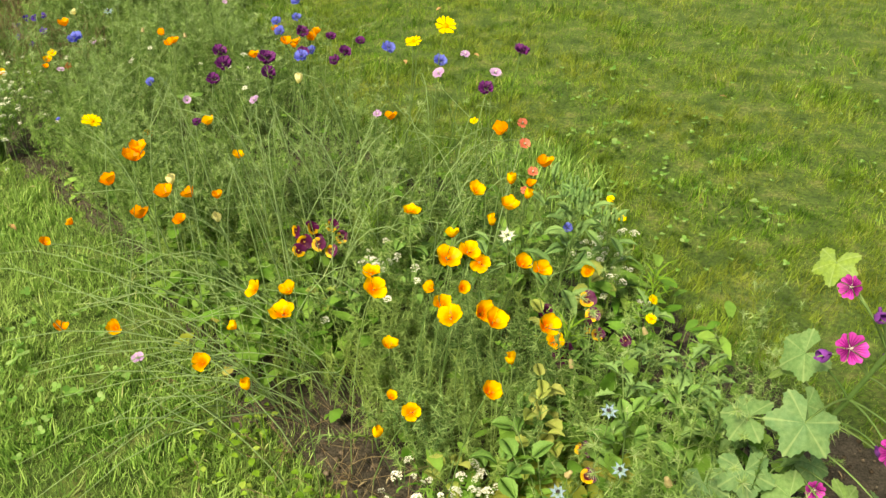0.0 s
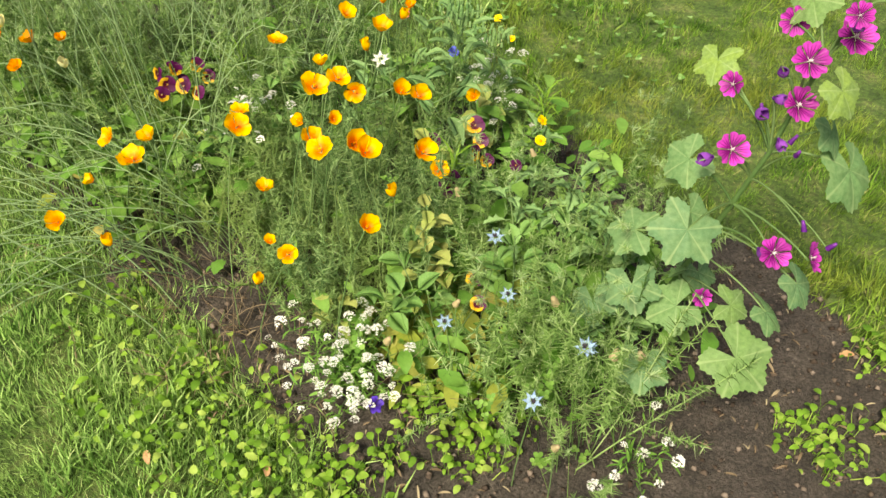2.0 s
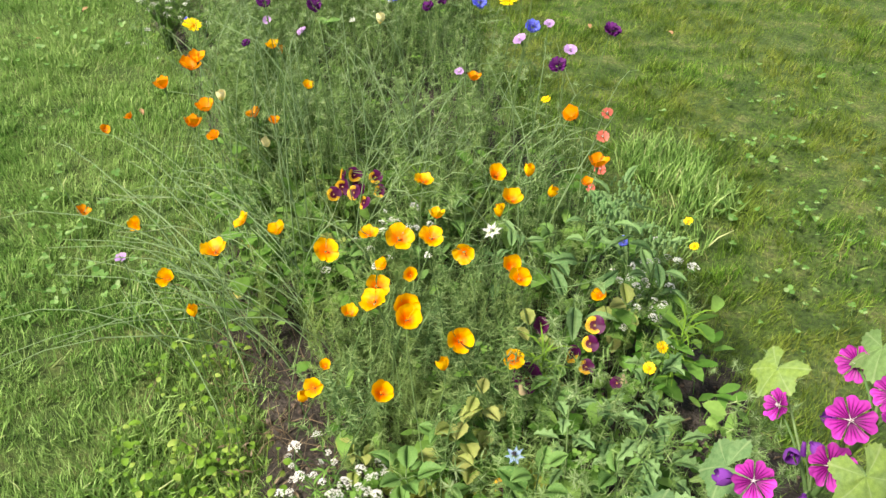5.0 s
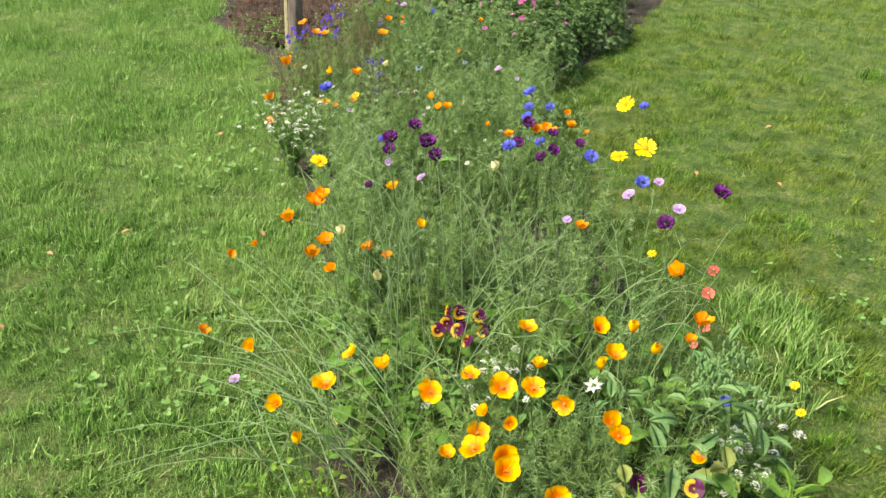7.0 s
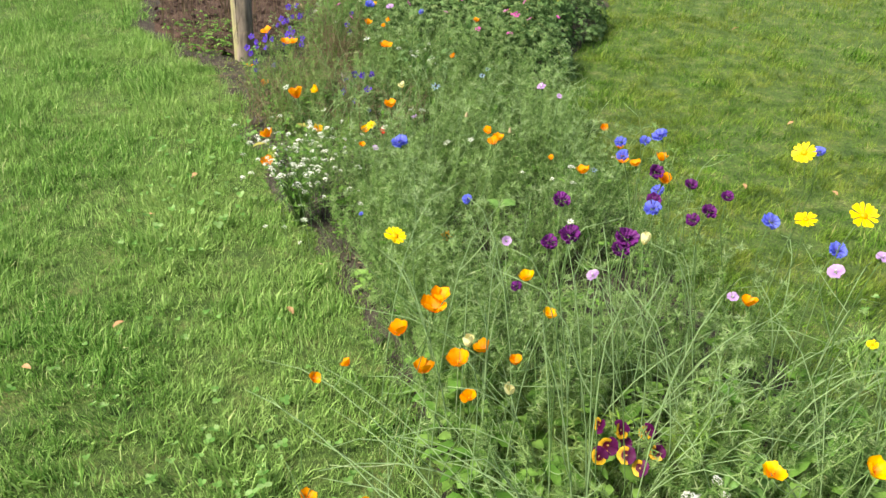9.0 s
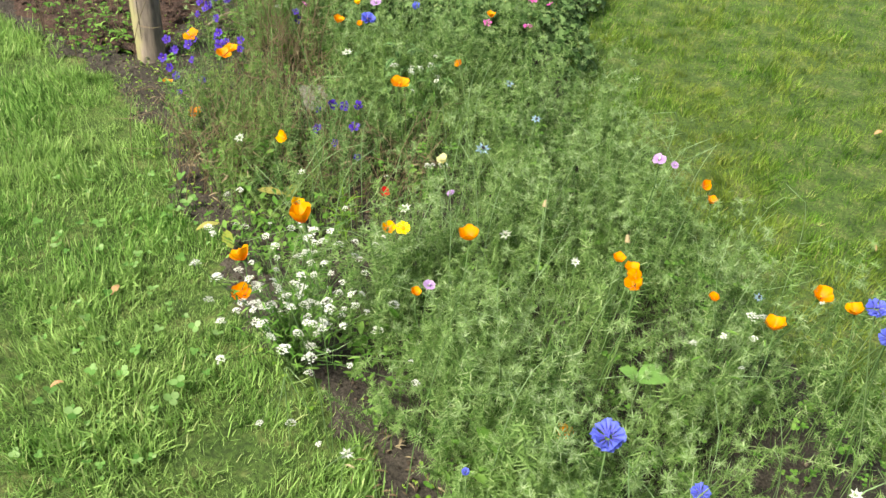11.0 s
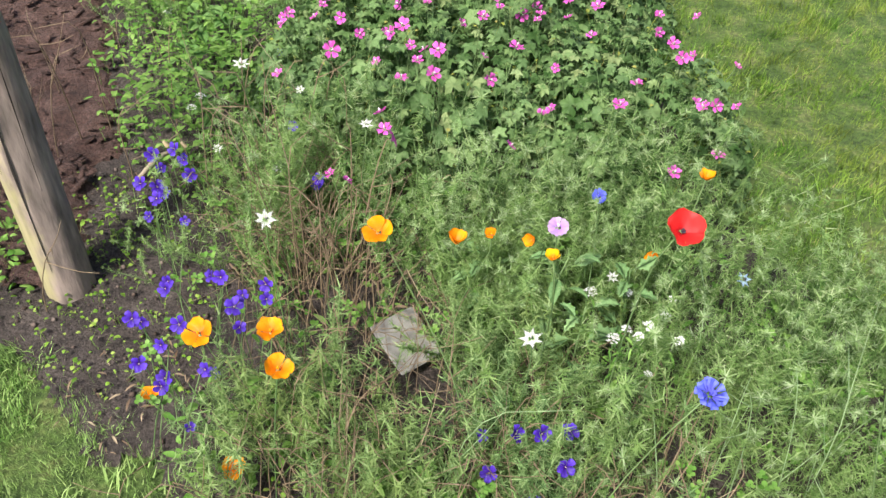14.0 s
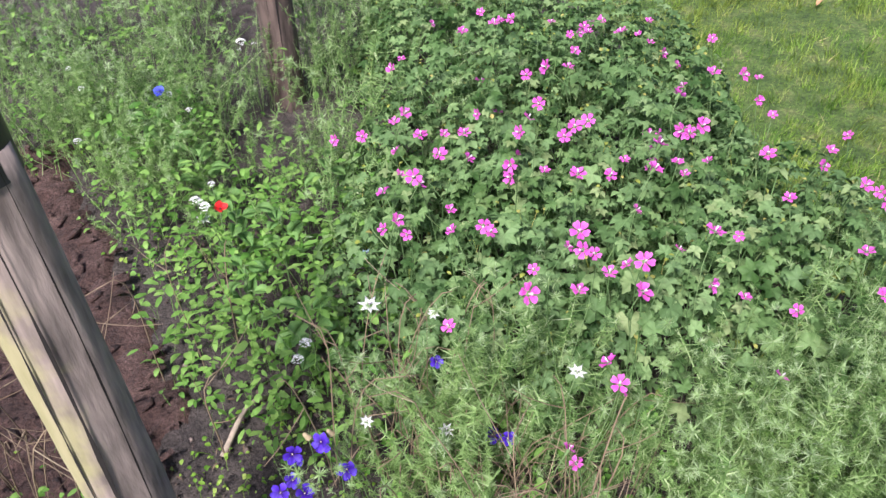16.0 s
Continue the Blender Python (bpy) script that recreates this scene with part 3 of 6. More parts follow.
def stuff(name, templates, pos, scale, lean, mat, label, category, toward=None):
    k = len(pos)
    to = rng.uniform(0, 6.3, k) if toward is None else toward
    sv, sf = scatter(templates, pos, scale, rng.uniform(0, 6.3, k), lean, to)
    return tagged(new(name, big_mesh(name, sv, sf, mat)), label, category, kind="stuff")


# ---------------------------------------------------------------- lawn
n = 3000000
x, y = rng.uniform(-4.5, 5.5, n), rng.uniform(2.35, 11, n)
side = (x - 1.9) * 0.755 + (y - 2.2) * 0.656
line = np.clip(((x - 2.3) * -0.7 + (y - 2.1) * 0.72), 0, 4.4)
d = np.hypot(x - 2.3 + 0.7 * line, y - 2.1 - 0.72 * line)
thin = 0.7 + 0.3 * ripple(x, y, 0.5, 25) + 0.3 * ripple(x, y, 0.16, 26)
chance = np.clip(1.0 - (d - 1.2) / 3.4, 0.2, 1.0) ** 1.2 * np.clip(thin, 0.2, 1.0)
wob = 0.035 * ripple(x, y, 0.35, 9) + 0.02 * ripple(x, y, 0.1, 10) + rng.normal(0, 0.014, n)
keep = (rng.random(n) < chance) & (side > -1.9) & ~inside(BED, x + wob, y + wob)
x, y, d, side = x[keep], y[keep], d[keep], side[keep]
k = len(x)
lay = 2.2 * ripple(x, y, 0.9, 21) + 1.6 * ripple(x, y, 0.22, 22) + rng.normal(0, 1.1, k)
tuft = np.clip(0.85 + 0.34 * ripple(x, y, 0.45, 23) + 0.34 * ripple(x, y, 0.13, 24), 0.35, 1.8)
far = 1 + 0.22 * np.clip(d - 2.5, 0, 3)
lean, size = np.abs(rng.normal(0.35, 0.36, k)).clip(0, 1.3), tuft * far * rng.uniform(0.65, 1.25, k)
yaw, at = rng.uniform(0, 6.3, k), np.stack([x, y, np.zeros(k)], -1)
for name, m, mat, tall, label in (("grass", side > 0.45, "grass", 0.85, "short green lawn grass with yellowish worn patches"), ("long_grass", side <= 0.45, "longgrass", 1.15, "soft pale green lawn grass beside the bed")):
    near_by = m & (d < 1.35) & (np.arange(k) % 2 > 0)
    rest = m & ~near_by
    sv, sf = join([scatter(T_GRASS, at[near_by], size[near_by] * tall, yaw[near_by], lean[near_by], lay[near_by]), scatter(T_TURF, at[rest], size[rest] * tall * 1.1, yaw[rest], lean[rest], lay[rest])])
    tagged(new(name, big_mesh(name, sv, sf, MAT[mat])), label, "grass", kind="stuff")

p, _ = spots(430, [(2.5, 4.95, 0.5, 4), (2.6, 4.3, 0.35, 2), (0.75, 3.45, 0.3, 4), (-0.6, 5.1, 0.3, 2), (-0.3, 4.55, 0.25, 2), (-0.55, 5.15, 0.1, 1),
                   (-0.2, 4.3, 0.15, 1), (0.3, 3.6, 0.5, 2), (3.0, 5.2, 0.9, 3)])
p = p[~inside(BED, p[:, 0], p[:, 1])]
stuff("lawn_clover", T_CLOVER, p, rng.uniform(0.6, 1.15, len(p)), rng.uniform(0, 0.5, len(p)), MAT["clover"], "pale green clover leaves growing in the lawn", "clover")

# ---------------------------------------------------------------- foliage of the bed
NIGELLA = [(0.95, 4.5, 0.5, 10), (0.6, 4.85, 0.45, 9), (1.35, 4.45, 0.45, 6), (0.35, 5.25, 0.35, 5), (0.75, 5.35, 0.45, 6), (1.55, 4.1, 0.35, 4), (1.1, 4.05, 0.35, 5),
                    (-0.95, 6.75, 0.3, 2), (-0.7, 6.2, 0.25, 3), (-0.75, 7.5, 0.45, 5), (0.2, 6.0, 0.35, 5), (-0.1, 6.02, 0.2, 3), (0.45, 5.9, 0.25, 3), (2.28, 2.9, 0.16, 2), (2.35, 3.25, 0.3, 2), (0.25, 5.6, 0.3, 3), (-1.1, 8.2, 0.7, 7), (-0.2, 8.3, 0.5, 5), (-0.95, 7.2, 0.35, 2), (-1.6, 8.1, 0.45, 4), (-1.3, 7.65, 0.28, 4), (1.0, 5.2, 0.25, 4), (0.82, 5.45, 0.22, 4), (0.58, 5.75, 0.2, 3), (-0.35, 6.08, 0.18, 4), (-0.55, 6.35, 0.15, 2), (-0.1, 6.15, 0.2, 3), (0.15, 6.15, 0.2, 3)]
hub, _ = spots(330, NIGELLA + [(0.75, 4.35, 0.2, 5), (1.0, 4.1, 0.2, 4), (0.6, 4.55, 0.12, 4), (0.85, 4.25, 0.12, 3), (0.4, 4.75, 0.14, 3)], BED)


def clumped(n, spread):
    """Places that gather round the plants' hubs, with gaps between; and how near each is to its hub."""
    i = rng.integers(0, len(hub), n)
    o = rng.normal(0, spread, (n, 2))
    p = hub[i].copy()
    p[:, :2] += o
    ok = inside(BED, p[:, 0], p[:, 1])
    for cx, cy, cr in BARE:
        ok &= np.hypot(p[:, 0] - cx, p[:, 1] - cy) > cr
    tall = 0.6 + 0.6 * ((i * 0.618) % 1.0)
    return p[ok], (np.hypot(*o.T) / (2.5 * spread))[ok].clip(0, 1), tall[ok]


p, r, tall = clumped(5400, 0.06)
stuff("nigella_foliage", T_FEATHER, p, rng.uniform(0.8, 1.25, len(p)) * (1.15 - 0.4 * r) * tall, np.abs(rng.normal(0.3, 0.35, len(p))).clip(0, 1.1), MAT["feather"], "fine feathery green nigella foliage filling the flower bed", "foliage")
p, r, tall = clumped(6600, 0.055)
p[:, 2] = (0.12 + 0.36 * rng.random(len(p)) ** 0.5) * (1.15 - 0.5 * r) * tall
stuff("nigella_tufts", T_BURST, p, rng.uniform(0.6, 1.5, len(p)), rng.uniform(0, 1.2, len(p)), MAT["tuft"], "soft tufts of thread-like nigella bracts", "foliage")
p, r = spots(1000, NIGELLA + [(1.9, 3.3, 0.35, 6), (2.3, 3.3, 0.3, 6), (-0.6, 5.9, 0.3, 4), (-0.2, 5.6, 0.3, 3)], BED)
stuff("parsley_leaves", T_PARSLEY, p, rng.uniform(0.6, 1.05, len(p)), np.abs(rng.normal(0.2, 0.25, len(p))), MAT["broad"], "small rounded leaflets among the fine foliage", "leaves")
p, r = spots(2700, [(1.78, 3.42, 0.3, 9), (1.95, 3.4, 0.28, 6), (1.4, 3.65, 0.35, 4), (1.7, 3.9, 0.4, 6), (2.0, 3.8, 0.35, 5), (1.15, 3.8, 0.28, 4), (1.33, 3.36, 0.2, 2), (0.2, 4.95, 0.25, 2), (-0.5, 5.6, 0.22, 5), (-0.2, 5.68, 0.18, 3), (-0.25, 5.35, 0.22, 4), (0.1, 5.75, 0.3, 3)], BED)
stuff("poppy_foliage", T_GREY, p, rng.uniform(0.8, 1.5, len(p)), np.abs(rng.normal(0.2, 0.3, len(p))), MAT["greyleaf"], "finely divided grey-green poppy foliage in the bed", "foliage")
p, r = spots(7000, [(2.2, 3.15, 0.25, 4), (2.0, 3.2, 0.2, 2), (2.4, 3.15, 0.22, 3), (2.25, 3.55, 0.3, 5), (1.5, 3.75, 0.4, 9), (2.1, 3.85, 0.3, 6), (1.3, 3.6, 0.3, 5), (1.75, 4.15, 0.3, 4), (0.85, 4.3, 0.4, 2), (-0.3, 5.2, 0.25, 3), (-0.3, 5.85, 0.4, 3), (0.3, 5.9, 0.3, 3), (-0.95, 6.7, 0.3, 7), (-1.15, 7.3, 0.35, 8), (-1.4, 7.7, 0.3, 5), (-1.75, 8.0, 0.5, 6), (-2.0, 7.7, 0.35, 3), (-0.8, 8.0, 0.5, 5), (-1.5, 8.3, 0.5, 4), (-0.5, 6.1, 0.25, 3), (-1.0, 6.7, 0.22, 12), (-1.08, 7.1, 0.22, 12), (-1.25, 7.45, 0.22, 8), (-0.85, 6.5, 0.2, 6), (-0.8, 7.0, 0.2, 6), (-1.75, 8.15, 0.4, 6), (-1.5, 6.2, 0.25, 3), (-1.95, 6.4, 0.35, 2), (-1.35, 6.08, 0.15, 3), (0.3, 4.78, 0.12, 4), (-0.12, 5.08, 0.15, 5), (-0.38, 5.38, 0.15, 5), (0.62, 4.45, 0.1, 3), (-0.62, 5.6, 0.14, 3), (1.25, 3.85, 0.2, 5), (1.45, 3.55, 0.15, 4), (1.85, 4.05, 0.25, 5), (1.05, 4.0, 0.12, 4)], BED)
p[:, 2] += rng.uniform(0, 1, len(p)) * (rng.random(len(p)) < 0.65) * np.where(p[:, 1] > 6.4, 0.26, 0.13)
stuff("weed_leaves", T_BROAD, p, rng.uniform(0.5, 1.1, len(p)) * np.where(p[:, 1] > 4.4, 0.48, 1.0), np.abs(rng.normal(0.2, 0.3, len(p))), MAT["broad"], "broad green seedling and weed leaves between the flowers", "leaves")
p, r = spots(3000, [(-1.2, 6.12, 0.2, 8), (-1.5, 6.2, 0.3, 8), (-0.98, 6.35, 0.2, 6), (-1.5, 7.8, 0.4, 8), (-1.25, 7.2, 0.2, 4), (-0.95, 5.9, 0.2, 6), (-0.6, 5.5, 0.18, 3), (-0.35, 5.3, 0.2, 4), (-0.1, 5.3, 0.25, 4), (0.2, 4.75, 0.2, 3), (0.55, 4.4, 0.1, 2), (1.62, 2.95, 0.17, 6), (1.78, 2.82, 0.12, 4), (1.48, 3.02, 0.16, 3), (1.88, 2.76, 0.08, 3), (2.12, 2.85, 0.08, 4), (2.03, 2.95, 0.05, 2), (1.97, 2.84, 0.03, 1), (2.1, 3.02, 0.12, 6), (2.2, 2.95, 0.1, 3), (2.8, 2.82, 0.09, 4), (2.97, 2.82, 0.07, 3), (2.98, 3.02, 0.04, 1), (1.38, 3.25, 0.12, 2), (-1.15, 6.3, 0.15, 3), (-0.9, 5.9, 0.2, 2)])
stuff("young_weeds", T_LIME, p, rng.uniform(0.4, 1.05, len(p)) * np.where(p[:, 1] > 4.2, 0.6, 1.0), np.abs(rng.normal(0.2, 0.3, len(p))), MAT["lime"], "bright lime green young weeds spreading over the soil edge", "weeds")
p, r = spots(260, [(2.13, 3.2, 0.09, 5), (2.01, 3.12, 0.04, 3), (2.1, 3.1, 0.15, 3), (1.3, 3.5, 0.2, 1), (-0.25, 5.3, 0.25, 0.6)], BED)
stuff("yellowing_leaves", T_BROAD, p, rng.uniform(0.6, 1.1, len(p)) , np.abs(rng.normal(0.3, 0.3, len(p))), MAT["yellowleaf"], "yellow-green ageing leaves low in the bed", "leaves")

# mounds of cranesbill leaves
MOUND = [(-0.2, 6.62, 0.48, 0.42, 0.4), (0.16, 6.58, 0.36, 0.4, 0.37), (-0.2, 7.1, 0.56, 0.55, 0.44), (0.12, 7.45, 0.34, 0.5, 0.36), (-0.5, 6.75, 0.34, 0.45, 0.38), (-0.25, 7.8, 0.4, 0.45, 0.36)]
leaves = []
for cx, cy, rx, ry, h in MOUND:
    n = int(8600 * rx * ry)
    a, r = rng.uniform(0, 2 * np.pi, n), rng.random(n) ** 0.45
    x, y = cx + rx * r * np.cos(a), cy + ry * r * np.sin(a)
    top = h * np.sqrt(np.clip(1.06 - r ** 2.6, 0, 1)) * (1 + 0.16 * ripple(x, y, 0.22, 31))
    z = np.maximum(top * rng.uniform(0.2, 1.0, n) ** 0.5 - 0.05, 0.0)
    leaves.append(np.stack([x, y, z, 0.7 * r ** 2, a], -1))
q = np.concatenate(leaves)
n = len(q)
stuff("geranium_leaves", T_GERANIUM, q[:, :3], rng.uniform(0.6, 1.25, n), np.clip(q[:, 3] + rng.normal(0.15, 0.35, n), 0, 1.4), MAT["geraniumleaf"], "dense mound of lobed green cranesbill geranium leaves", "geranium", q[:, 4] + rng.normal(0, 0.8, n))
p = q[rng.choice(n, 700, replace=False), :3] + np.array((0, 0, 0.05))
stuff("geranium_sprigs", T_LIME, p, rng.uniform(0.35, 0.65, 700), np.abs(rng.normal(0.2, 0.3, 700)), MAT["yellowleaf"], "pale young shoots and buds of the cranesbill", "geranium")


p, r = spots(420, [(2.75, 3.0, 0.28, 6), (1.7, 3.05, 0.15, 3), (2.0, 2.75, 0.2, 3), (-0.9, 5.75, 0.15, 2), (0.45, 4.45, 0.12, 2), (-0.3, 5.6, 0.3, 3), (2.5, 3.6, 0.15, 2), (-1.3, 6.6, 0.3, 2)])
p[:, 2] = 0.024
stuff("straw_bits", T_LANCE, p, rng.uniform(0.25, 0.7, len(p)), rng.uniform(0, 0.25, len(p)), MAT["dry"], "bits of dry straw and petals on the soil", "straw")

# ---------------------------------------------------------------- stalks
def stalks(name, roots, n, reach, rise, heading, spread, mat, label, thick=0.0011, droop=0.25, single=False):
    out = []
    for _ in range(n):
        r0 = roots[rng.integers(len(roots))]
        b = np.array([r0[0] + rng.normal(0, r0[2]), r0[1] + rng.normal(0, r0[2]), 0.0])
        q = radians(heading) + rng.normal(0, spread)
        L, h = reach * rng.uniform(0.45, 1.1), rise * rng.uniform(0.55, 1.15)
        u = np.array([np.cos(q), np.sin(q), 0])
        e = b + u * L + np.array((0, 0, h * (1 - droop)))
        c = bend(b, b + u * L * 0.15 + np.array((0, 0, h * 0.6)), b + u * L * 0.6 + np.array((rng.normal(0, 0.03), rng.normal(0, 0.03), h)), e, 7)
        if single:
            out = []
        out.append(tube(c, thick * rng.uniform(0.9, 1.5), thick * 0.6, 3))
        if rng.random() < 0.6:
            w = c[-1] - c[-2]
            w /= np.linalg.norm(w)
            out.append(tube([c[-1], c[-1] + w * 0.012, c[-1] + w * 0.05], 0.0018, 0.0004, 3))
        for i in (2, 3, 4):
            if rng.random() < 0.5:
                w = u * rng.uniform(0.2, 1) + rng.normal(0, 0.6, 3) + np.array((0, 0, 0.5))
                out.append(tube(bend(c[i], c[i] + w * 0.03, c[i] + w * 0.06, c[i] + w * 0.09 + np.array((0, 0, 0.02)), 4), thick * 0.8, thick * 0.4, 3))
        if single:
            sv, sf = join(out)
            ob = tagged(new(name, big_mesh(name, sv - b, sf, mat, True)), label, "stalk", name.replace("_", " ") + "s")
            ob.location = b
    if not single:
        sv, sf = join(out)
        tagged(new(name, big_mesh(name, sv, sf, mat, True)), label, "stalks", kind="stuff")


stalks("leaning_poppy_stalk", [(1.5, 3.45, 0.13), (1.35, 3.62, 0.13), (1.5, 3.35, 0.1)], 52, 0.56, 0.36, 178, 0.5, MAT["stalk"], "long pale green poppy stalk leaning out over the lawn", 0.0019, single=True)
stalks("upright_stalk", [(1.35, 3.85, 0.17), (1.2, 3.75, 0.12), (1.5, 3.85, 0.15)], 40, 0.24, 0.62, 120, 1.0, MAT["stalk"], "tall upright pale green flower stalk", 0.0018, droop=0.0, single=True)
stalks("podded_twig", [(1.75, 4.1, 0.2), (1.6, 4.0, 0.16)], 46, 0.32, 0.46, 60, 1.6, MAT["stalk"], "curved pale green twig with slender seed pods", 0.0018, droop=0.15, single=True)
stalks("flower_stalk", [(0.9, 4.5, 0.3), (0.5, 4.9, 0.25), (1.4, 4.4, 0.2), (0.3, 5.4, 0.25), (0.7, 5.3, 0.2)], 70, 0.14, 0.46, 90, 3.0, MAT["stalk"], "thin green flower stalk among the feathery foliage", 0.0012, droop=0.0, single=True)
stalks("dry_stalk", [(-0.42, 5.4, 0.13), (-0.25, 5.5, 0.12), (-0.45, 5.85, 0.13), (-0.6, 6.15, 0.1), (0.0, 5.45, 0.12)], 280, 0.13, 0.27, 90, 3.0, MAT["dry"], "dry brown withered plant stalk in the bed", 0.0013, droop=0.1, single=True)
stalks("arching_stalk", [(-0.15, 5.15, 0.1), (0.1, 5.1, 0.15), (0.55, 5.6, 0.2)], 16, 0.4, 0.3, 20, 1.2, MAT["stalk"], "arching pale green stalk over the bed edge", 0.0013, single=True)
stalks("tall_dry_stalk", [(-1.35, 6.4, 0.16), (-1.75, 6.5, 0.25), (-0.7, 6.35, 0.1), (-2.2, 6.7, 0.25), (-0.5, 6.02, 0.06)], 130, 0.12, 0.42, 90, 3.0, MAT["dry"], "tall dry brown withered stalk near the fence", 0.0016, droop=0.05, single=True)
stalks("dead_twig", [(1.6, 3.25, 0.1), (1.75, 3.1, 0.08), (1.35, 3.4, 0.12)], 50, 0.14, 0.08, 200, 2.0, MAT["dry"], "withered straw coloured stalk on the soil", droop=0.7, single=True)
p, r = spots(900, [(-0.4, 5.4, 0.22, 5), (-0.2, 5.6, 0.2, 3), (-0.45, 5.9, 0.2, 3), (0.02, 5.4, 0.2, 2), (-0.65, 6.15, 0.15, 2)], BED)
stuff("withered_leaves", T_LANCE, p + np.array((0, 0, 1)) * rng.uniform(0, 0.12, (len(p), 1)), rng.uniform(0.5, 1.0, len(p)), rng.uniform(0.3, 1.6, len(p)), MAT["dry"], "withered brown leaves under the flowers", "leaves")


# ---------------------------------------------------------------- flowers
def petal(R, half_angle, cup, power=1.5, notch=0.0, point=0.0, ruffle=0.04, start=0.06, nu=6, nv=5, seed=0, shoulder=0.14):
    """A fan-shaped petal round the flower's heart at the origin, opening towards +z."""
    gg = np.random.default_rng(seed)
    vv, f = [], []
    for i in range(nv + 1):
        s = start + (1 - start) * i / nv
        for j in range(nu + 1):
            u = 2 * j / nu - 1
            edge = 1 - shoulder * abs(u) ** 3 - notch * math.exp(-(u / 0.3) ** 2) - point * abs(u) ** 1.3
            rr = R * s * (1 - (1 - edge) * s ** 2)
            wide = half_angle * u * (1 if not point else math.sin(math.pi * min(1, s * 0.9 + 0.12)) ** 0.8)
            lift = cup * s ** power * R
            vv.append((rr * math.cos(wide) * math.sqrt(max(0.05, 1 - (cup * s ** power * 0.6) ** 2)), rr * math.sin(wide), lift + ruffle * R * s * s * (math.cos(3.1 * u + gg.uniform(0, 2)) + gg.uniform(-0.4, 0.4))))
    for i in range(nv):
        for j in range(nu):
            a = i * (nu + 1) + j
            f += [(a, a + 1, a + nu + 2), (a, a + nu + 2, a + nu + 1)]
    return np.array(vv), np.array(f)


def knob(r, h, seg=6):
    return tube([(0, 0, 0), (0, 0, h * 0.35), (0, 0, h * 0.8), (0, 0, h)], r, r * 0.6, seg)


def tuft(n, r, h, w, seed=0):
    gg = np.random.default_rng(seed)
    out = []
    for _ in range(n):
        q, e = gg.uniform(0, 6.3), gg.uniform(0.1, 0.8)
        tip = np.array((math.cos(q) * r * e, math.sin(q) * r * e, h * gg.uniform(0.7, 1.1)))
        out.append(tube([(0, 0, 0), tip * (0.4, 0.4, 0.6), tip], w, w * 1.2, 3))
    return join(out)


def floret(R, seed):
    """A trumpet with a toothed mouth, leaning outwards."""
    gg = np.random.default_rng(seed)
    k = 5
    rings = []
    for s, rad in ((0.25, 0.05), (0.6, 0.12), (1.0, 0.3)):
        a = np.linspace(0, 2 * np.pi, k, endpoint=False) + gg.uniform(0, 1)
        ext = gg.uniform(0.85, 1.15, k) if s == 1.0 else np.ones(k)
        rings.append(np.stack([R * s * ext, R * rad * np.cos(a), R * (0.35 * s + rad * np.sin(a))], -1))
    vv = np.concatenate(rings)
    f = []
    for i in range(2):
        for j in range(k):
            a, b = i * k + j, i * k + (j + 1) % k
            f += [(a, b, b + k), (a, b + k, a + k)]
    return vv, np.array(f)


def meshes(name, mat, makers, smooth=True):
    return [big_mesh(name, *m, MAT[mat], smooth) for m in makers]


M_POPPY = {m: {c: meshes("petal", m, [petal(0.028, 0.79, cup, 1.5, 0.05, 0, 0.13, nu=8, seed=s, shoulder=0.2) for s in range(5)]) for c, cup in (("open", 0.52), ("cup", 0.9), ("shut", 1.5))} for m in ("poppy_y", "poppy_o", "poppy_c")}
M_RED = meshes("petal", "poppy_r", [petal(0.036, 0.9, 0.6, 1.5, 0.04, 0, 0.15, seed=s) for s in range(4)])
M_GERAN = meshes("petal", "geranium", [petal(0.0185, 0.5, 0.25, 1.3, 0.14, 0, 0.12, seed=s, shoulder=0.3) for s in range(3)])
M_SALMON = meshes("petal", "salmon", [petal(0.018, 0.55, 0.3, 1.3, 0.15, 0, 0.05, seed=s) for s in range(2)])
M_LILAC = meshes("petal", "lilac", [petal(0.017, 0.5, 0.3, 1.3, 0.1, 0, 0.05, seed=s) for s in range(2)])
M_MALLOW = meshes("petal", "mallow", [petal(0.036, 0.56, 0.34, 1.4, 0.17, 0, 0.12, seed=s, nu=10, nv=6) for s in range(3)])
M_MALLOW_OLD = meshes("petal", "mallow_old", [petal(0.026, 0.6, 1.5, 1.4, 0.1, 0, 0.12, seed=s) for s in range(3)])
M_DAISY = meshes("petal", "daisy", [petal(0.025, 0.19, 0.1, 1.3, 0.05, 0, 0.05, nu=3, nv=3, seed=s) for s in range(3)])
M_VIOLA = meshes("petal", "viola", [petal(0.018, 0.58, 0.26, 1.3, 0.04, 0, 0.14, seed=s, shoulder=0.3) for s in range(3)])
M_PANSY = meshes("petal", "pansy", [petal(0.021, 0.78, 0.15, 1.3, 0, 0, 0.07, seed=s) for s in range(3)])
M_PANSYD = meshes("petal", "pansy_dark", [petal(0.025, 0.78, 0.15, 1.3, 0, 0, 0.08, seed=s) for s in range(3)])
M_NIGELLA = meshes("petal", "nigella", [petal(0.02, 0.5, 0.15, 1.3, 0, 0.35, 0.04, seed=s, nu=4, nv=4) for s in range(3)])
M_NIGWHITE = meshes("petal", "white", [petal(0.021, 0.5, 0.15, 1.3, 0, 0.35, 0.04, seed=s, nu=4, nv=4) for s in range(3)])
M_CORN = meshes("floret", "cornflower", [floret(0.021, s) for s in range(4)])
M_DARK = meshes("floret", "darkcorn", [floret(0.02, s) for s in range(4)])
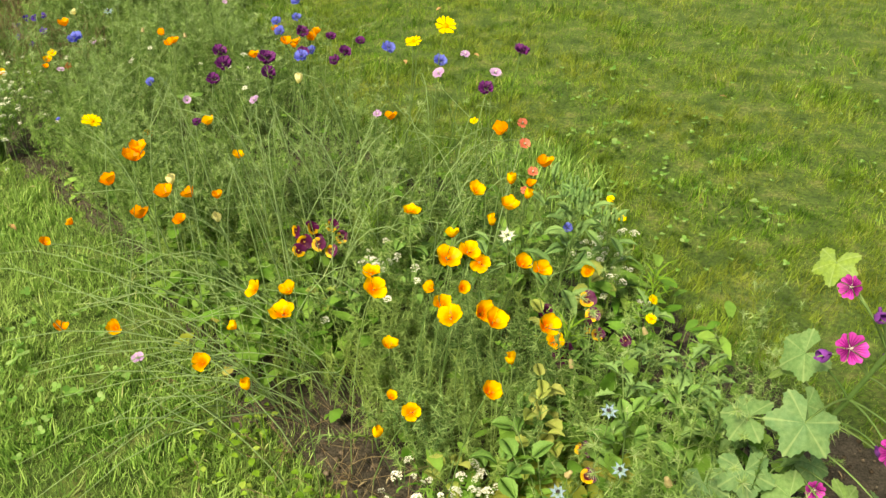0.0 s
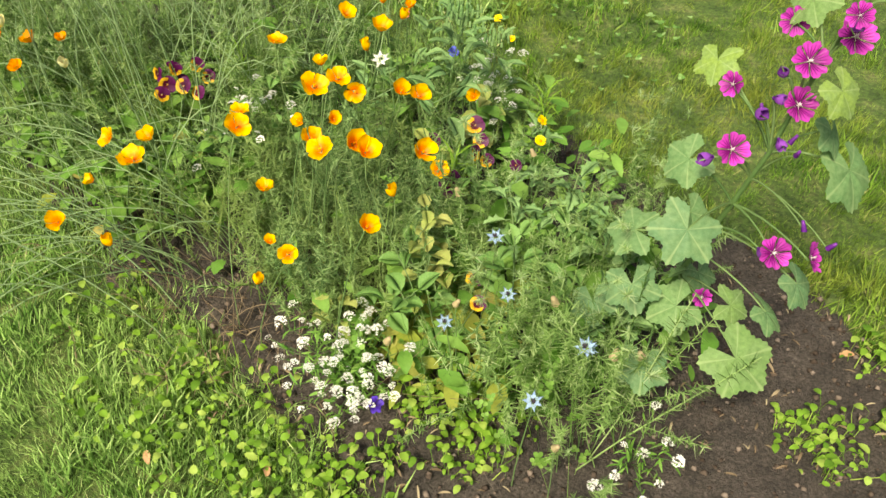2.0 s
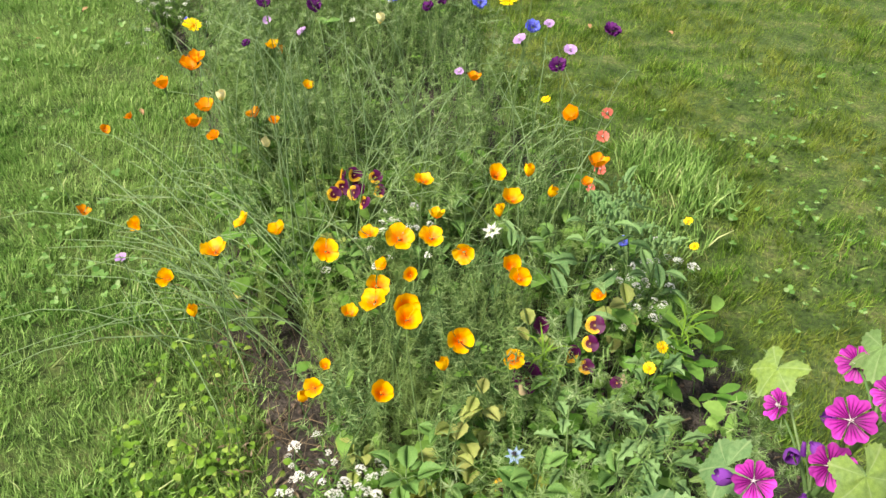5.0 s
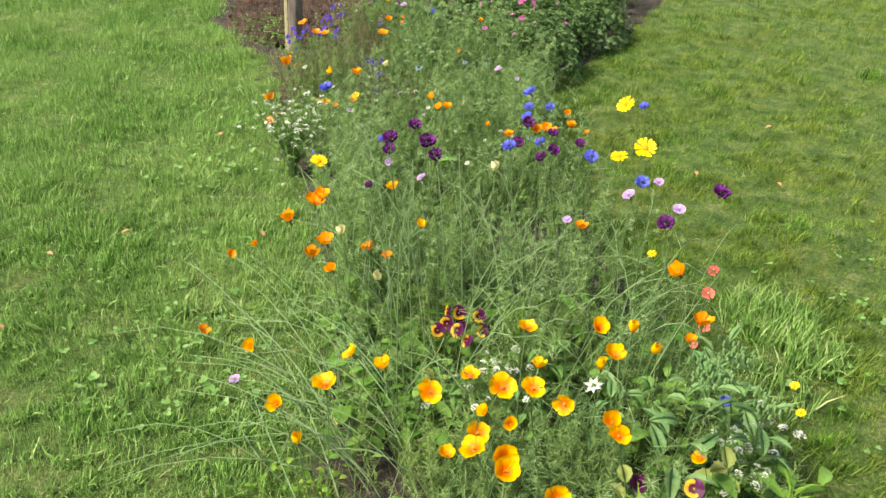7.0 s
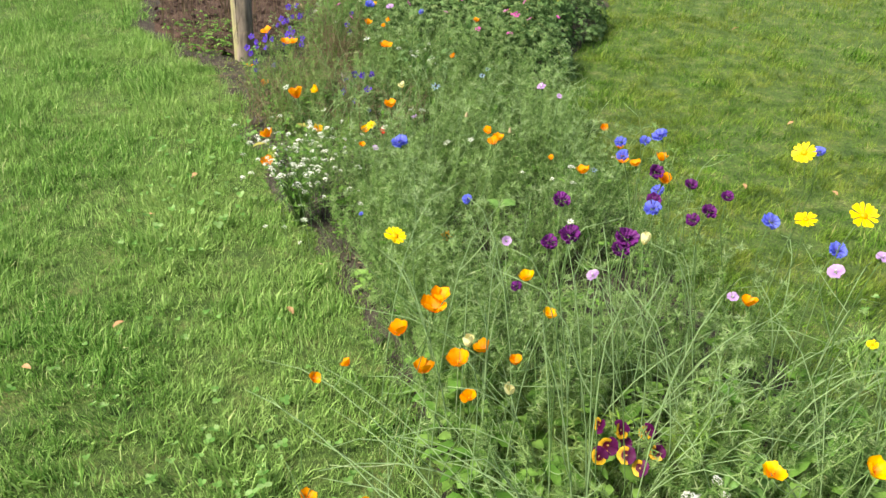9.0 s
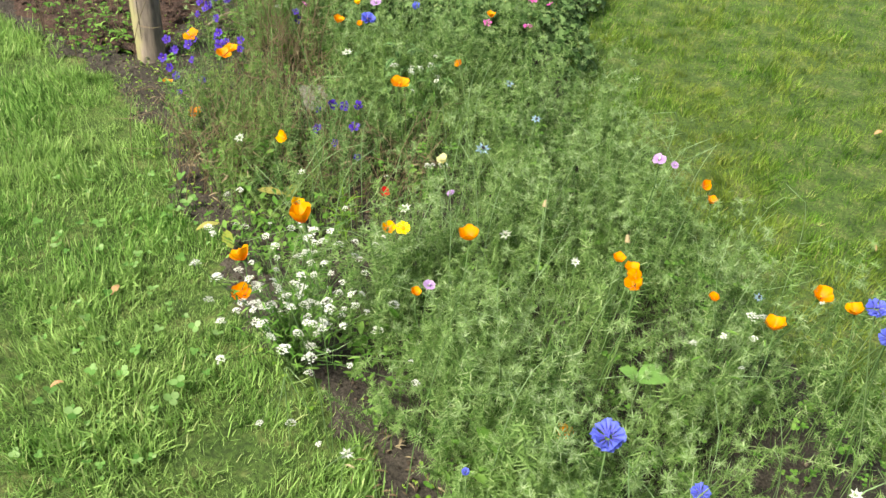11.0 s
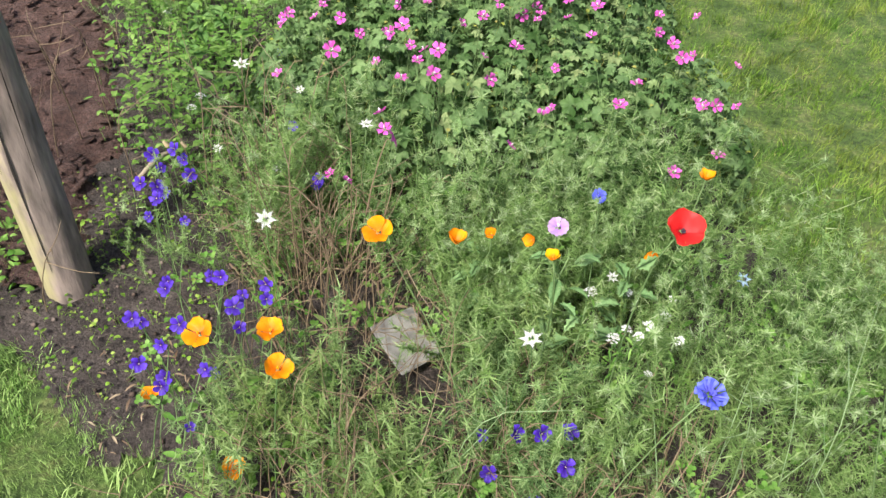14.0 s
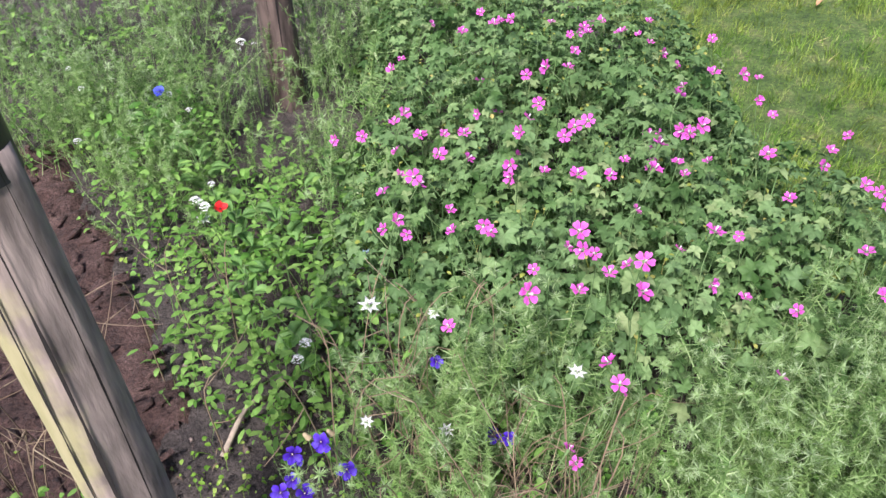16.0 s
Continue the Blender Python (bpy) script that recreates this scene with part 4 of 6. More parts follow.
M_HEART = {"stamen": big_mesh("stamen_tuft", *tuft(14, 0.005, 0.011, 0.0005, 1), MAT["stamen"]),
           "dark": big_mesh("heart", *tuft(26, 0.007, 0.009, 0.0007, 2), MAT["dark"]),
           "pale": big_mesh("stigma", *tuft(9, 0.004, 0.012, 0.0008, 3), MAT["pale"]),
           "cornheart": big_mesh("flower_disc", *tuft(20, 0.008, 0.013, 0.0011, 4), MAT["cornflower"]),
           "darkheart": big_mesh("flower_disc", *tuft(24, 0.011, 0.016, 0.0013, 5), MAT["darkcorn"]),
           "disc": big_mesh("disc", *knob(0.0075, 0.005, 8), MAT["stamen"]),
           "eye": big_mesh("eye", *knob(0.001, 0.002, 5), MAT["pale"])}
M_CALYX = big_mesh("calyx", *tube([(0, 0, -0.016), (0, 0, -0.011), (0, 0, -0.004), (0, 0, 0.001)], 0.003, 0.005, 6), MAT["stem"], True)
M_BRACT = big_mesh("bracts", *join([thread(np.zeros(3), np.array((math.cos(a), math.sin(a), 0.25)), 0.026, 0.0009) for a in np.linspace(0, 6.28, 18)]), MAT["feather"])


def facing(tilt, heading, spin=0.0):
    """Turns +z over by tilt degrees towards a heading (degrees from +x)."""
    return Euler((0, radians(tilt), radians(heading))).to_matrix().to_4x4() @ Matrix.Rotation(spin, 4, "Z")


def bloom(kind, place, petals, count, heart, label, category, size=1.0, tilt=25.0, heading=-90.0, lean=0.12, group="", calyx=True, flat=None, name="petal", stem_r=0.0011, bract=False, upper=None):
    """A flower on its stem: an Empty at the root that holds the stem, each petal and the heart."""
    x, y, z = place
    q = rng.uniform(0, 6.28)
    off = lean * z * rng.uniform(0.3, 1.0)
    root = (x + off * math.cos(q), y + off * math.sin(q), 0.0)
    thing = tagged(new(kind), label, category, group)
    thing.empty_display_size = 0.02
    thing.location = root
    head = Vector(place) - Vector(root)
    turn = facing(tilt + rng.normal(0, 8), heading + rng.normal(0, 25), rng.uniform(0, 6.28) if flat is None else flat)
    n = turn.to_3x3() @ Vector((0, 0, 1))
    base = head - n * 0.004 * size
    pts = bend((0, 0, -0.01), (0, 0, z * 0.45), np.array(base - n * z * 0.22), np.array(base), 6)
    part("stem", big_mesh("stem", *tube(pts, stem_r * 1.3, stem_r, 4), MAT["stem"], True), thing)
    at = Matrix.Translation(head) @ turn @ Matrix.Scale(size, 4)
    if calyx:
        part("calyx", M_CALYX, thing, at=at)
    if bract:
        tagged(part("bract_ruff", M_BRACT, thing, at=at), kind="stuff")
    for i in range(count):
        spin = 2 * math.pi * i / count + rng.normal(0, 0.06)
        pick = petals[rng.integers(len(petals))]
        if upper and i in (1, 2):
            pick = upper[i % len(upper)]
        part(name, pick, thing, at=at @ Matrix.Translation((0, 0, 0.0008 * (i % 2))) @ Matrix.Rotation(spin, 4, "Z") @ Matrix.Rotation(rng.normal(0, 0.1), 4, "Y"))
    if heart:
        tagged(part(M_HEART[heart].name.split(".")[0], M_HEART[heart], thing, at=at), kind="stuff")
    return thing


def poppies(rows, mat, label, form="open", group="california poppies", tilt=28):
    for x, y, z, s in rows:
        shape = form if s > 0.75 and rng.random() < 0.7 else "cup"
        if s < 0.55:
            shape, s = "shut", s * 1.5
        bloom("california_poppy", (x, y, z), M_POPPY[mat][shape], 4, "stamen" if shape != "shut" else None, label, "poppy", s * 0.86, tilt + rng.normal(0, 15) if shape != "shut" else 12, rng.uniform(-160, -20), 0.35, group)


# yellow poppies with orange hearts at the near end of the bed
YELLOW_NEAR = [(1.942, 3.079, 0.398, 1.0), (1.794, 3.096, 0.324, 0.85), (1.336, 3.238, 0.300, 1.0), (1.542, 3.168, 0.496, 1.15), (1.752, 3.624, 0.460, 1),
               (1.980, 3.561, 0.519, 1.05), (2.046, 3.163, 0.497, 1.05), (1.663, 3.534, 0.341, 1.0), (1.700, 3.300, 0.468, 1.15), (1.851, 3.317, 0.540, 1.2), (1.894, 3.365, 0.525, 1.05),
               (1.920, 3.478, 0.425, 1.0), (1.921, 3.202, 0.491, 1.15), (1.946, 3.166, 0.500, 1.1), (1.866, 3.199, 0.480, 1.15), (1.843, 3.246, 0.474, 1.0),
               (2.089, 3.349, 0.306, 1.0), (1.420, 3.406, 0.375, 1), (1.488, 3.437, 0.348, 1)]
YELLOW_MORE = [(2.017, 3.500, 0.404, 1.05), (2.054, 3.442, 0.431, 1.0), (1.857, 3.468, 0.495, 0.8), (1.726, 3.337, 0.280, 0.9), (1.901, 3.671, 0.495, 1.05), (1.054, 3.442, 0.218, 0.95),
               (1.885, 3.301, 0.478, 0.7), (1.821, 3.320, 0.462, 0.7), (1.986, 3.637, 0.541, 0.5), (1.946, 3.596, 0.451, 0.5), (1.742, 3.213, 0.249, 0.6), (1.712, 3.162, 0.180, 0.5), (1.993, 3.232, 0.340, 0.5),
               (1.380, 3.350, 0.309, 0.7), (1.441, 3.186, 0.280, 0.5), (2.188, 3.606, 0.317, 0.75), (2.027, 3.677, 0.481, 0.5), (1.247, 3.940, 0.426, 0.8), (1.215, 3.847, 0.571, 0.8)]
ORANGE_NEAR = [(1.974, 3.997, 0.502, 1.15), (2.082, 3.848, 0.478, 1.1), (1.021, 3.646, 0.498, 1.05), (1.066, 3.698, 0.537, 1.2), (1.071, 3.721, 0.552, 1), (1.153, 3.640, 0.474, 1.1),
               (1.054, 3.691, 0.376, 1.1), (1.191, 3.611, 0.421, 0.75), (1.134, 3.849, 0.352, 1), (1.216, 3.818, 0.367, 0.8), (0.961, 3.365, 0.268, 0.8), (0.843, 3.589, 0.357, 0.6), (0.912, 3.622, 0.396, 0.6),
               (1.651, 4.134, 0.466, 0.9), (2.055, 3.901, 0.391, 0.7)]
ORANGE_MID = [(0.822, 4.637, 0.525, 0.7), (0.816, 4.747, 0.455, 0.75), (1.391, 4.334, 0.626, 0.9), (1.324, 4.751, 0.496, 0.95), (1.25, 4.78, 0.45, 0.8), (0.990, 4.767, 0.419, 0.55), (1.106, 4.716, 0.419, 0.95),
              (0.004, 4.648, 0.330, 1.15), (-0.007, 4.653, 0.220, 1.15), (0.193, 4.557, 0.539, 1.3), (0.509, 4.597, 0.557, 0.95), (0.417, 4.573, 0.415, 0.55), (0.788, 4.807, 0.430, 0.7), (0.824, 4.682, 0.471, 0.8),
              (1.194, 4.834, 0.43, 1.0), (0.756, 4.509, 0.192, 1.05), (0.99, 5.5, 0.25, 0.8), (1.037, 5.632, 0.122, 0.85)]
ORANGE_FAR = [(0.160, 5.234, 0.517, 1.1), (-0.682, 5.641, 0.340, 1.15), (-0.578, 5.698, 0.286, 1.15), (-0.543, 5.585, 0.323, 1.1), (-0.808, 5.653, 0.147, 0.8), (-0.626, 5.517, 0.131, 1.0),
              (-0.373, 5.624, 0.603, 1), (-0.256, 5.844, 0.389, 0.9), (-0.187, 5.879, 0.380, 0.55), (-0.120, 5.805, 0.438, 0.6), (0.147, 5.949, 0.272, 0.7), (0.226, 6.003, 0.434, 0.75), (0.02, 7.6, 0.5, 0.8)]
YELLOW_FAR = [(-0.191, 5.286, 0.258, 0.95), (-0.078, 5.091, 0.169, 1.0), (-0.109, 5.645, 0.546, 0.55), (0.254, 4.893, 0.313, 0.8)]
poppies(YELLOW_NEAR, "poppy_y", "yellow California poppy with an orange heart on a thin stem", tilt=26)
poppies(YELLOW_MORE, "poppy_y", "golden yellow California poppy on a thin grey-green stem", "cup")
poppies(ORANGE_NEAR, "poppy_o", "bright orange California poppy on a long thin stem", "cup", tilt=18)
poppies(ORANGE_MID, "poppy_o", "bright orange California poppy above feathery foliage", "cup", tilt=18)
poppies(ORANGE_FAR, "poppy_o", "deep orange California poppy among violet violas", "open", tilt=18)
poppies(YELLOW_FAR, "poppy_y", "small yellow California poppy low in the bed", "cup")
poppies([(1.145, 3.706, 0.468, 0.5), (1.226, 3.767, 0.327, 0.5), (0.352, 4.996, 0.465, 0.7), (1.410, 4.049, 0.605, 0.5)], "poppy_c", "cream California poppy bud not yet open")

bloom("field_poppy", (0.075, 5.655, 0.602), M_RED, 4, "dark", "large open scarlet field poppy with a dark heart", "poppy", 0.92, 38, -95, stem_r=0.0014)
bloom("field_poppy", (-1.045, 6.86, 0.33), M_RED, 4, "dark", "small half-open crimson poppy beside white blossoms", "poppy", 0.45, 30, -60)
bloom("field_poppy", (0.1, 5.33, 0.12), M_RED, 4, None, "withered dark red poppy low among leaves", "poppy", 0.45, 50, -90)

for x, y, z, s in [(2.039, 4.056, 0.440, 1.0), (2.032, 4.100, 0.483, 0.9), (2.063, 3.982, 0.391, 0.9), (2.045, 3.997, 0.324, 0.7)]:
    bloom("salmon_flower", (x, y, z), M_SALMON, 5, "pale", "small salmon red flower on a slender stem", "flower", s, 40, group="salmon flowers")
for x, y, z, s in [(1.189, 3.253, 0.294, 0.9), (1.945, 3.983, 0.677, 1.0), (1.795, 4.064, 0.639, 1.1), (0.833, 5.108, 0.519, 1.0), (1.864, 4.061, 0.696, 0.8), (0.424, 4.652, 0.378, 0.8), (1.368, 3.754, 0.682, 0.8), (1.132, 3.940, 0.595, 0.7),
                   (1.615, 4.115, 0.490, 0.8), (-0.090, 5.752, 0.515, 1.1), (0.352, 5.097, 0.316, 0.7), (0.874, 5.201, 0.463, 0.6)]:
    bloom("lilac_flower", (x, y, z), M_LILAC, 7, "pale", "pale lilac pink flower on a slender stem", "flower", s, 30, group="lilac flowers")


def cornflower(rows, mats, heart, label, group):
    for x, y, z, s in rows:
        bloom("cornflower", (x, y, z), mats, 15, heart, label, "cornflower", s * 0.86, 25, rng.uniform(-140, -40), 0.2, group, name="floret")


cornflower([(1.367, 4.320, 0.748, 1.0), (1.223, 4.622, 0.584, 0.9), (1.282, 4.658, 0.587, 0.8), (1.243, 4.570, 0.568, 0.9), (1.376, 4.406, 0.565, 0.9), (1.403, 4.144, 0.645, 1.05), (1.649, 4.141, 0.680, 0.95), (1.713, 4.321, 0.784, 0.7),
            (1.792, 4.156, 0.639, 1.0), (0.806, 4.066, 0.709, 1.05), (0.242, 5.345, 0.769, 1.1), (0.039, 5.325, 0.638, 1), (0.951, 4.155, 0.551, 0.7), (-1.22, 7.48, 0.3, 0.8), (-1.78, 8.27, 0.4, 1.0), (2.167, 3.900, 0.262, 0.75), (-0.000, 5.889, 0.473, 0.7), (0.620, 4.202, 0.401, 0.35)],
           M_CORN, "cornheart", "bright blue cornflower on a thin upright stem", "blue cornflowers")
cornflower([(1.371, 4.317, 0.656, 1.05), (1.391, 4.221, 0.629, 0.95), (1.459, 4.305, 0.648, 0.85), (1.519, 4.187, 0.647, 1.0), (1.492, 4.171, 0.627, 0.9), (1.546, 4.309, 0.636, 0.8), (1.256, 3.884, 0.752, 0.95), (1.332, 3.668, 0.804, 1.0),
            (1.280, 3.736, 0.739, 0.85), (1.426, 3.684, 0.814, 1.1), (1.409, 3.746, 0.754, 0.95), (1.922, 3.977, 0.636, 1.1), (2.014, 4.070, 0.707, 1.15), (1.231, 3.720, 0.635, 0.6)],
           M_DARK, "darkheart", "dark maroon purple cornflower on a thin upright stem", "purple cornflowers")

for x, y, z, s in [(1.680, 4.261, 0.800, 1.05), (1.810, 4.080, 0.767, 1.15), (1.717, 4.169, 0.690, 0.95), (0.835, 3.985, 0.502, 1.1), (2.342, 3.546, 0.287, 0.55), (2.332, 3.495, 0.268, 0.55), (1.894, 4.012, 0.527, 0.5), (2.295, 4.016, 0.294, 0.5), (2.328, 3.972, 0.256, 0.5), (0.305, 4.842, 0.366, 0.7)]:
    bloom("corn_marigold", (x, y, z), M_DAISY, 15, "disc", "yellow daisy-like corn marigold on an upright stem", "daisy", s, 35, group="yellow daisies")


def viola(kind, rows, mats, label, group, tilt=55.0, upper=None):
    for x, y, z, s in rows:
        bloom(kind, (x, y, z), mats, 5, "eye", label, "viola", s, tilt, rng.uniform(-120, -60), 0.3, group, flat=rng.normal(0.3, 0.25), calyx=False, upper=upper)


viola("pansy", [(x, y, z + 0.035, s * 0.92) for x, y, z, s in [(1.467, 3.802, 0.258, 1.0), (1.516, 3.827, 0.253, 0.9), (1.450, 3.772, 0.234, 1.05), (1.417, 3.829, 0.230, 0.9), (1.493, 3.756, 0.238, 1.0), (1.55, 3.79, 0.24, 0.9), (2.192, 3.586, 0.216, 1.05), (2.178, 3.463, 0.229, 0.95), (2.199, 3.531, 0.211, 0.9), (2.152, 3.167, 0.130, 0.9), (2.145, 3.048, 0.183, 0.8), (2.209, 3.481, 0.191, 0.8), (1.440, 3.742, 0.224, 0.95), (1.526, 3.750, 0.221, 0.9)]],
      M_PANSY, "yellow pansy with dark maroon blotches", "yellow pansies", upper=M_PANSYD)
viola("pansy", [(2.116, 3.368, 0.254, 1.3), (2.089, 3.534, 0.249, 0.8), (1.481, 3.791, 0.265, 0.9), (2.278, 3.482, 0.210, 0.6)], M_PANSYD, "dark maroon purple pansy with a yellow eye", "dark pansies")
VIOLA_A = [(-0.146, 5.520, 0.233, 1.0), (-0.058, 5.519, 0.249, 0.9), (-0.184, 5.493, 0.155, 1.0), (-0.060, 5.489, 0.189, 1.0), (-0.103, 5.520, 0.237, 1.1), (-0.107, 5.450, 0.143, 0.9), (-0.198, 5.540, 0.196, 0.7), (-0.028, 5.432, 0.119, 0.7), (1.940, 2.936, 0.035, 1.1)]
VIOLA_B = [(-0.702, 5.844, 0.243, 1.0), (-0.615, 5.839, 0.234, 0.9), (-0.852, 5.783, 0.174, 1.0), (-0.787, 5.683, 0.131, 1.0), (-0.703, 5.709, 0.121, 0.9), (-0.663, 5.776, 0.235, 1.1), (-0.654, 5.807, 0.234, 0.8), (-0.615, 5.827, 0.205, 0.9), (-0.752, 5.725, 0.237, 1.1),
           (-0.803, 5.818, 0.232, 1.0), (-0.843, 5.737, 0.234, 1.0), (-0.772, 5.675, 0.237, 0.9), (-0.812, 5.655, 0.207, 1.0), (-0.762, 5.614, 0.198, 0.9), (-0.643, 5.726, 0.235, 0.9), (-0.682, 5.626, 0.235, 0.9), (-0.735, 5.879, 0.211, 0.8), (-0.824, 5.881, 0.187, 0.9), (-0.712, 5.574, 0.137, 0.7)]
VIOLA_C = [(-0.947, 6.256, 0.106, 1.0), (-0.844, 6.172, 0.23, 1.1), (-0.573, 6.229, 0.174, 1.0), (-0.92, 6.16, 0.2, 1.1), (-0.96, 6.17, 0.2, 1.0), (-0.91, 6.12, 0.2, 1.0), (-0.93, 6.23, 0.2, 0.8), (-0.879, 6.244, 0.214, 1.0), (-0.83, 6.05, 0.2, 0.8), (-0.91, 6.06, 0.2, 0.9), (-0.560, 6.178, 0.228, 1.0), (-0.648, 6.382, 0.225, 0.8), (-0.879, 6.204, 0.274, 1.2), (-0.93, 6.2, 0.26, 1.2)]
for rows in (VIOLA_A, VIOLA_B, VIOLA_C):
    viola("viola", [(x, y, z + 0.03, s * rng.uniform(0.8, 1.0)) for x, y, z, s in rows], M_VIOLA, "deep violet blue viola with a dark eye", "violet violas", 52)

for x, y, z, s in [(2.293, 2.818, 0.356, 1.05), (2.182, 3.116, 0.328, 1.0), (2.208, 2.780, 0.270, 1.0), (2.195, 3.009, 0.283, 0.9), (2.074, 2.950, 0.282, 0.9), (2.308, 2.844, 0.322, 0.9), (0.408, 5.158, 0.425, 1.1), (0.501, 5.398, 0.410, 0.8), (0.33, 5.92, 0.25, 0.9), (1.1, 4.9, 0.35, 0.7), (-0.739, 6.729, 0.250, 0.8)]:
    bloom("nigella", (x, y, z), M_NIGELLA, 7, "dark", "pale blue love-in-a-mist flower with feathery bracts", "nigella", s, 25, group="blue nigella", bract=True)
for x, y, z, s in [(1.978, 3.470, 0.504, 1.1), (-0.577, 5.767, 0.494, 1), (-0.130, 5.607, 0.402, 1), (-0.297, 5.208, 0.276, 0.9), (-0.448, 6.172, 0.413, 0.85), (-0.53, 7.94, 0.35, 1.2), (0.512, 5.047, 0.263, 0.9), (0.241, 5.068, 0.261, 0.9),
                   (-0.762, 6.416, 0.398, 1.1), (-0.798, 6.253, 0.274, 0.7), (-0.659, 6.228, 0.243, 0.8), (-0.097, 5.178, 0.226, 0.7), (0.060, 5.893, 0.268, 0.7), (-0.638, 6.457, 0.309, 0.7), (-1.1, 6.94, 0.25, 0.9), (0.4, 4.25, 0.3, 0.7), (0.702, 4.796, 0.413, 0.6), (1.188, 4.283, 0.487, 0.6)]:
    bloom("nigella", (x, y, z), M_NIGWHITE, 7, "pale", "white love-in-a-mist flower with feathery bracts", "nigella", s, 22, group="white nigella", bract=True)

# cranesbill flowers over the leaf mound
PINK_A = [(-0.676, 6.625, 0.4), (-0.518, 6.248, 0.52), (-0.417, 6.358, 0.505), (-0.345, 6.332, 0.455), (-0.2, 6.369, 0.45), (-0.062, 6.195, 0.435), (0.199, 6.12, 0.341), (0.325, 6.23, 0.31), (0.07, 6.166, 0.469), (0.292, 6.354, 0.363), (-0.381, 6.148, 0.381),
          (-0.77, 6.88, 0.44), (-0.71, 6.88, 0.44), (-0.61, 6.92, 0.46), (-0.65, 6.78, 0.46), (-0.54, 6.82, 0.46), (-0.46, 6.85, 0.48), (-0.63, 6.68, 0.46), (-0.58, 6.56, 0.46), (-0.59, 6.5, 0.46), (-0.67, 6.53, 0.44), (-0.64, 6.28, 0.44), (-0.36, 6.37, 0.47), (-0.31, 6.27, 0.46)]
PINK_B = [(-0.25, 6.46, 0.48), (-0.18, 6.55, 0.5), (-0.03, 6.67, 0.5), (0.09, 6.87, 0.5), (-0.41, 6.15, 0.44), (-0.15, 6.08, 0.42), (0.04, 6.43, 0.48), (0.07, 6.57, 0.48), (-0.19, 6.26, 0.46), (-0.13, 6.38, 0.47), (0.22, 6.58, 0.46), (0.24, 6.48, 0.44), (-0.27, 6.98, 0.5), (-0.22, 6.97, 0.5),
          (-0.39, 6.76, 0.48), (-0.31, 6.71, 0.49), (-0.25, 6.74, 0.5), (-0.44, 6.65, 0.48), (-0.53, 6.5, 0.46), (-0.4, 7.28, 0.46), (-0.47, 7.34, 0.46), (-0.26, 7.32, 0.46), (-0.09, 7.2, 0.46), (-0.01, 7.18, 0.46), (-0.17, 7.07, 0.48), (0.21, 6.94, 0.44), (0.26, 6.95, 0.42), (0.19, 6.76, 0.44), (0.18, 6.81, 0.45)]
PINK_C = [(-0.06, 6.69, 0.48), (-0.11, 6.68, 0.46), (-0.51, 6.72, 0.46), (-0.32, 6.59, 0.48), (-0.35, 6.84, 0.46), (-0.4, 6.12, 0.42), (0.01, 6.86, 0.46), (-0.3, 6.3, 0.5), (-0.33, 6.3, 0.5), (-0.4, 6.33, 0.52), (-0.38, 6.4, 0.5), (0.3, 6.5, 0.4), (0.38, 6.35, 0.36), (0.35, 6.7, 0.4), (0.28, 6.28, 0.4), (0.32, 6.32, 0.38),
          (0.13, 6.3, 0.44), (0.25, 6.42, 0.44), (0.26, 7.2, 0.4), (0.12, 7.3, 0.42), (-0.6, 7.2, 0.42), (-0.3, 7.5, 0.4), (0.05, 7.05, 0.46), (0.45, 6.6, 0.32), (-0.48, 6.1, 0.3), (-0.5, 6.02, 0.38)]
high = q[(q[:, 2] > 0.24) & (q[:, 1] < 7.7)]
PINK_D = [(x, y, z + rng.uniform(0.08, 0.13)) for x, y, z, _, _ in high[rng.choice(len(high), 46, replace=False)]]
for rows in (PINK_A, PINK_B, PINK_C, PINK_D):
    for x, y, z in rows:
        bloom("geranium_flower", (x - 0.003, y - 0.015, z + 0.03), M_GERAN, 5, "pale", "magenta pink cranesbill geranium flower above its leaf mound", "geranium", rng.uniform(0.65, 1.1), rng.normal(34, 22), rng.uniform(-200, 20), 0.2, "geranium flowers", stem_r=0.0009)


# ---------------------------------------------------------------- white clustered blossoms
def cluster_head(r, n, seed):
    """A dome of tiny four-petalled florets."""
    gg = np.random.default_rng(seed)
    out = []
    for _ in range(n):
        q, e = gg.uniform(0, 6.3), np.sqrt(gg.random())
        c = np.array((math.cos(q) * e * r, math.sin(q) * e * r, r * 0.75 * (1 - e * e) + gg.normal(0, 0.001)))
        w = gg.uniform(0.0022, 0.0034)
        o = gg.uniform(0, 1.5)
        for j in range(4):
            a, b = o + j * 1.571 - 0.5, o + j * 1.571 + 0.5
            m = o + j * 1.571
            up = 0.25 * w
            out.append((np.array([c, c + (math.cos(a) * w * 0.7, math.sin(a) * w * 0.7, up * 0.5), c + (math.cos(m) * w, math.sin(m) * w, up), c + (math.cos(b) * w * 0.7, math.sin(b) * w * 0.7, up * 0.5)]), np.array([(0, 1, 2), (0, 2, 3)])))
    return join(out)


M_CLUSTER = [big_mesh("flower_head", *cluster_head(r, n, s), MAT["alyssum"]) for s, (r, n) in enumerate(((0.012, 30), (0.015, 42), (0.01, 22), (0.013, 36)))]


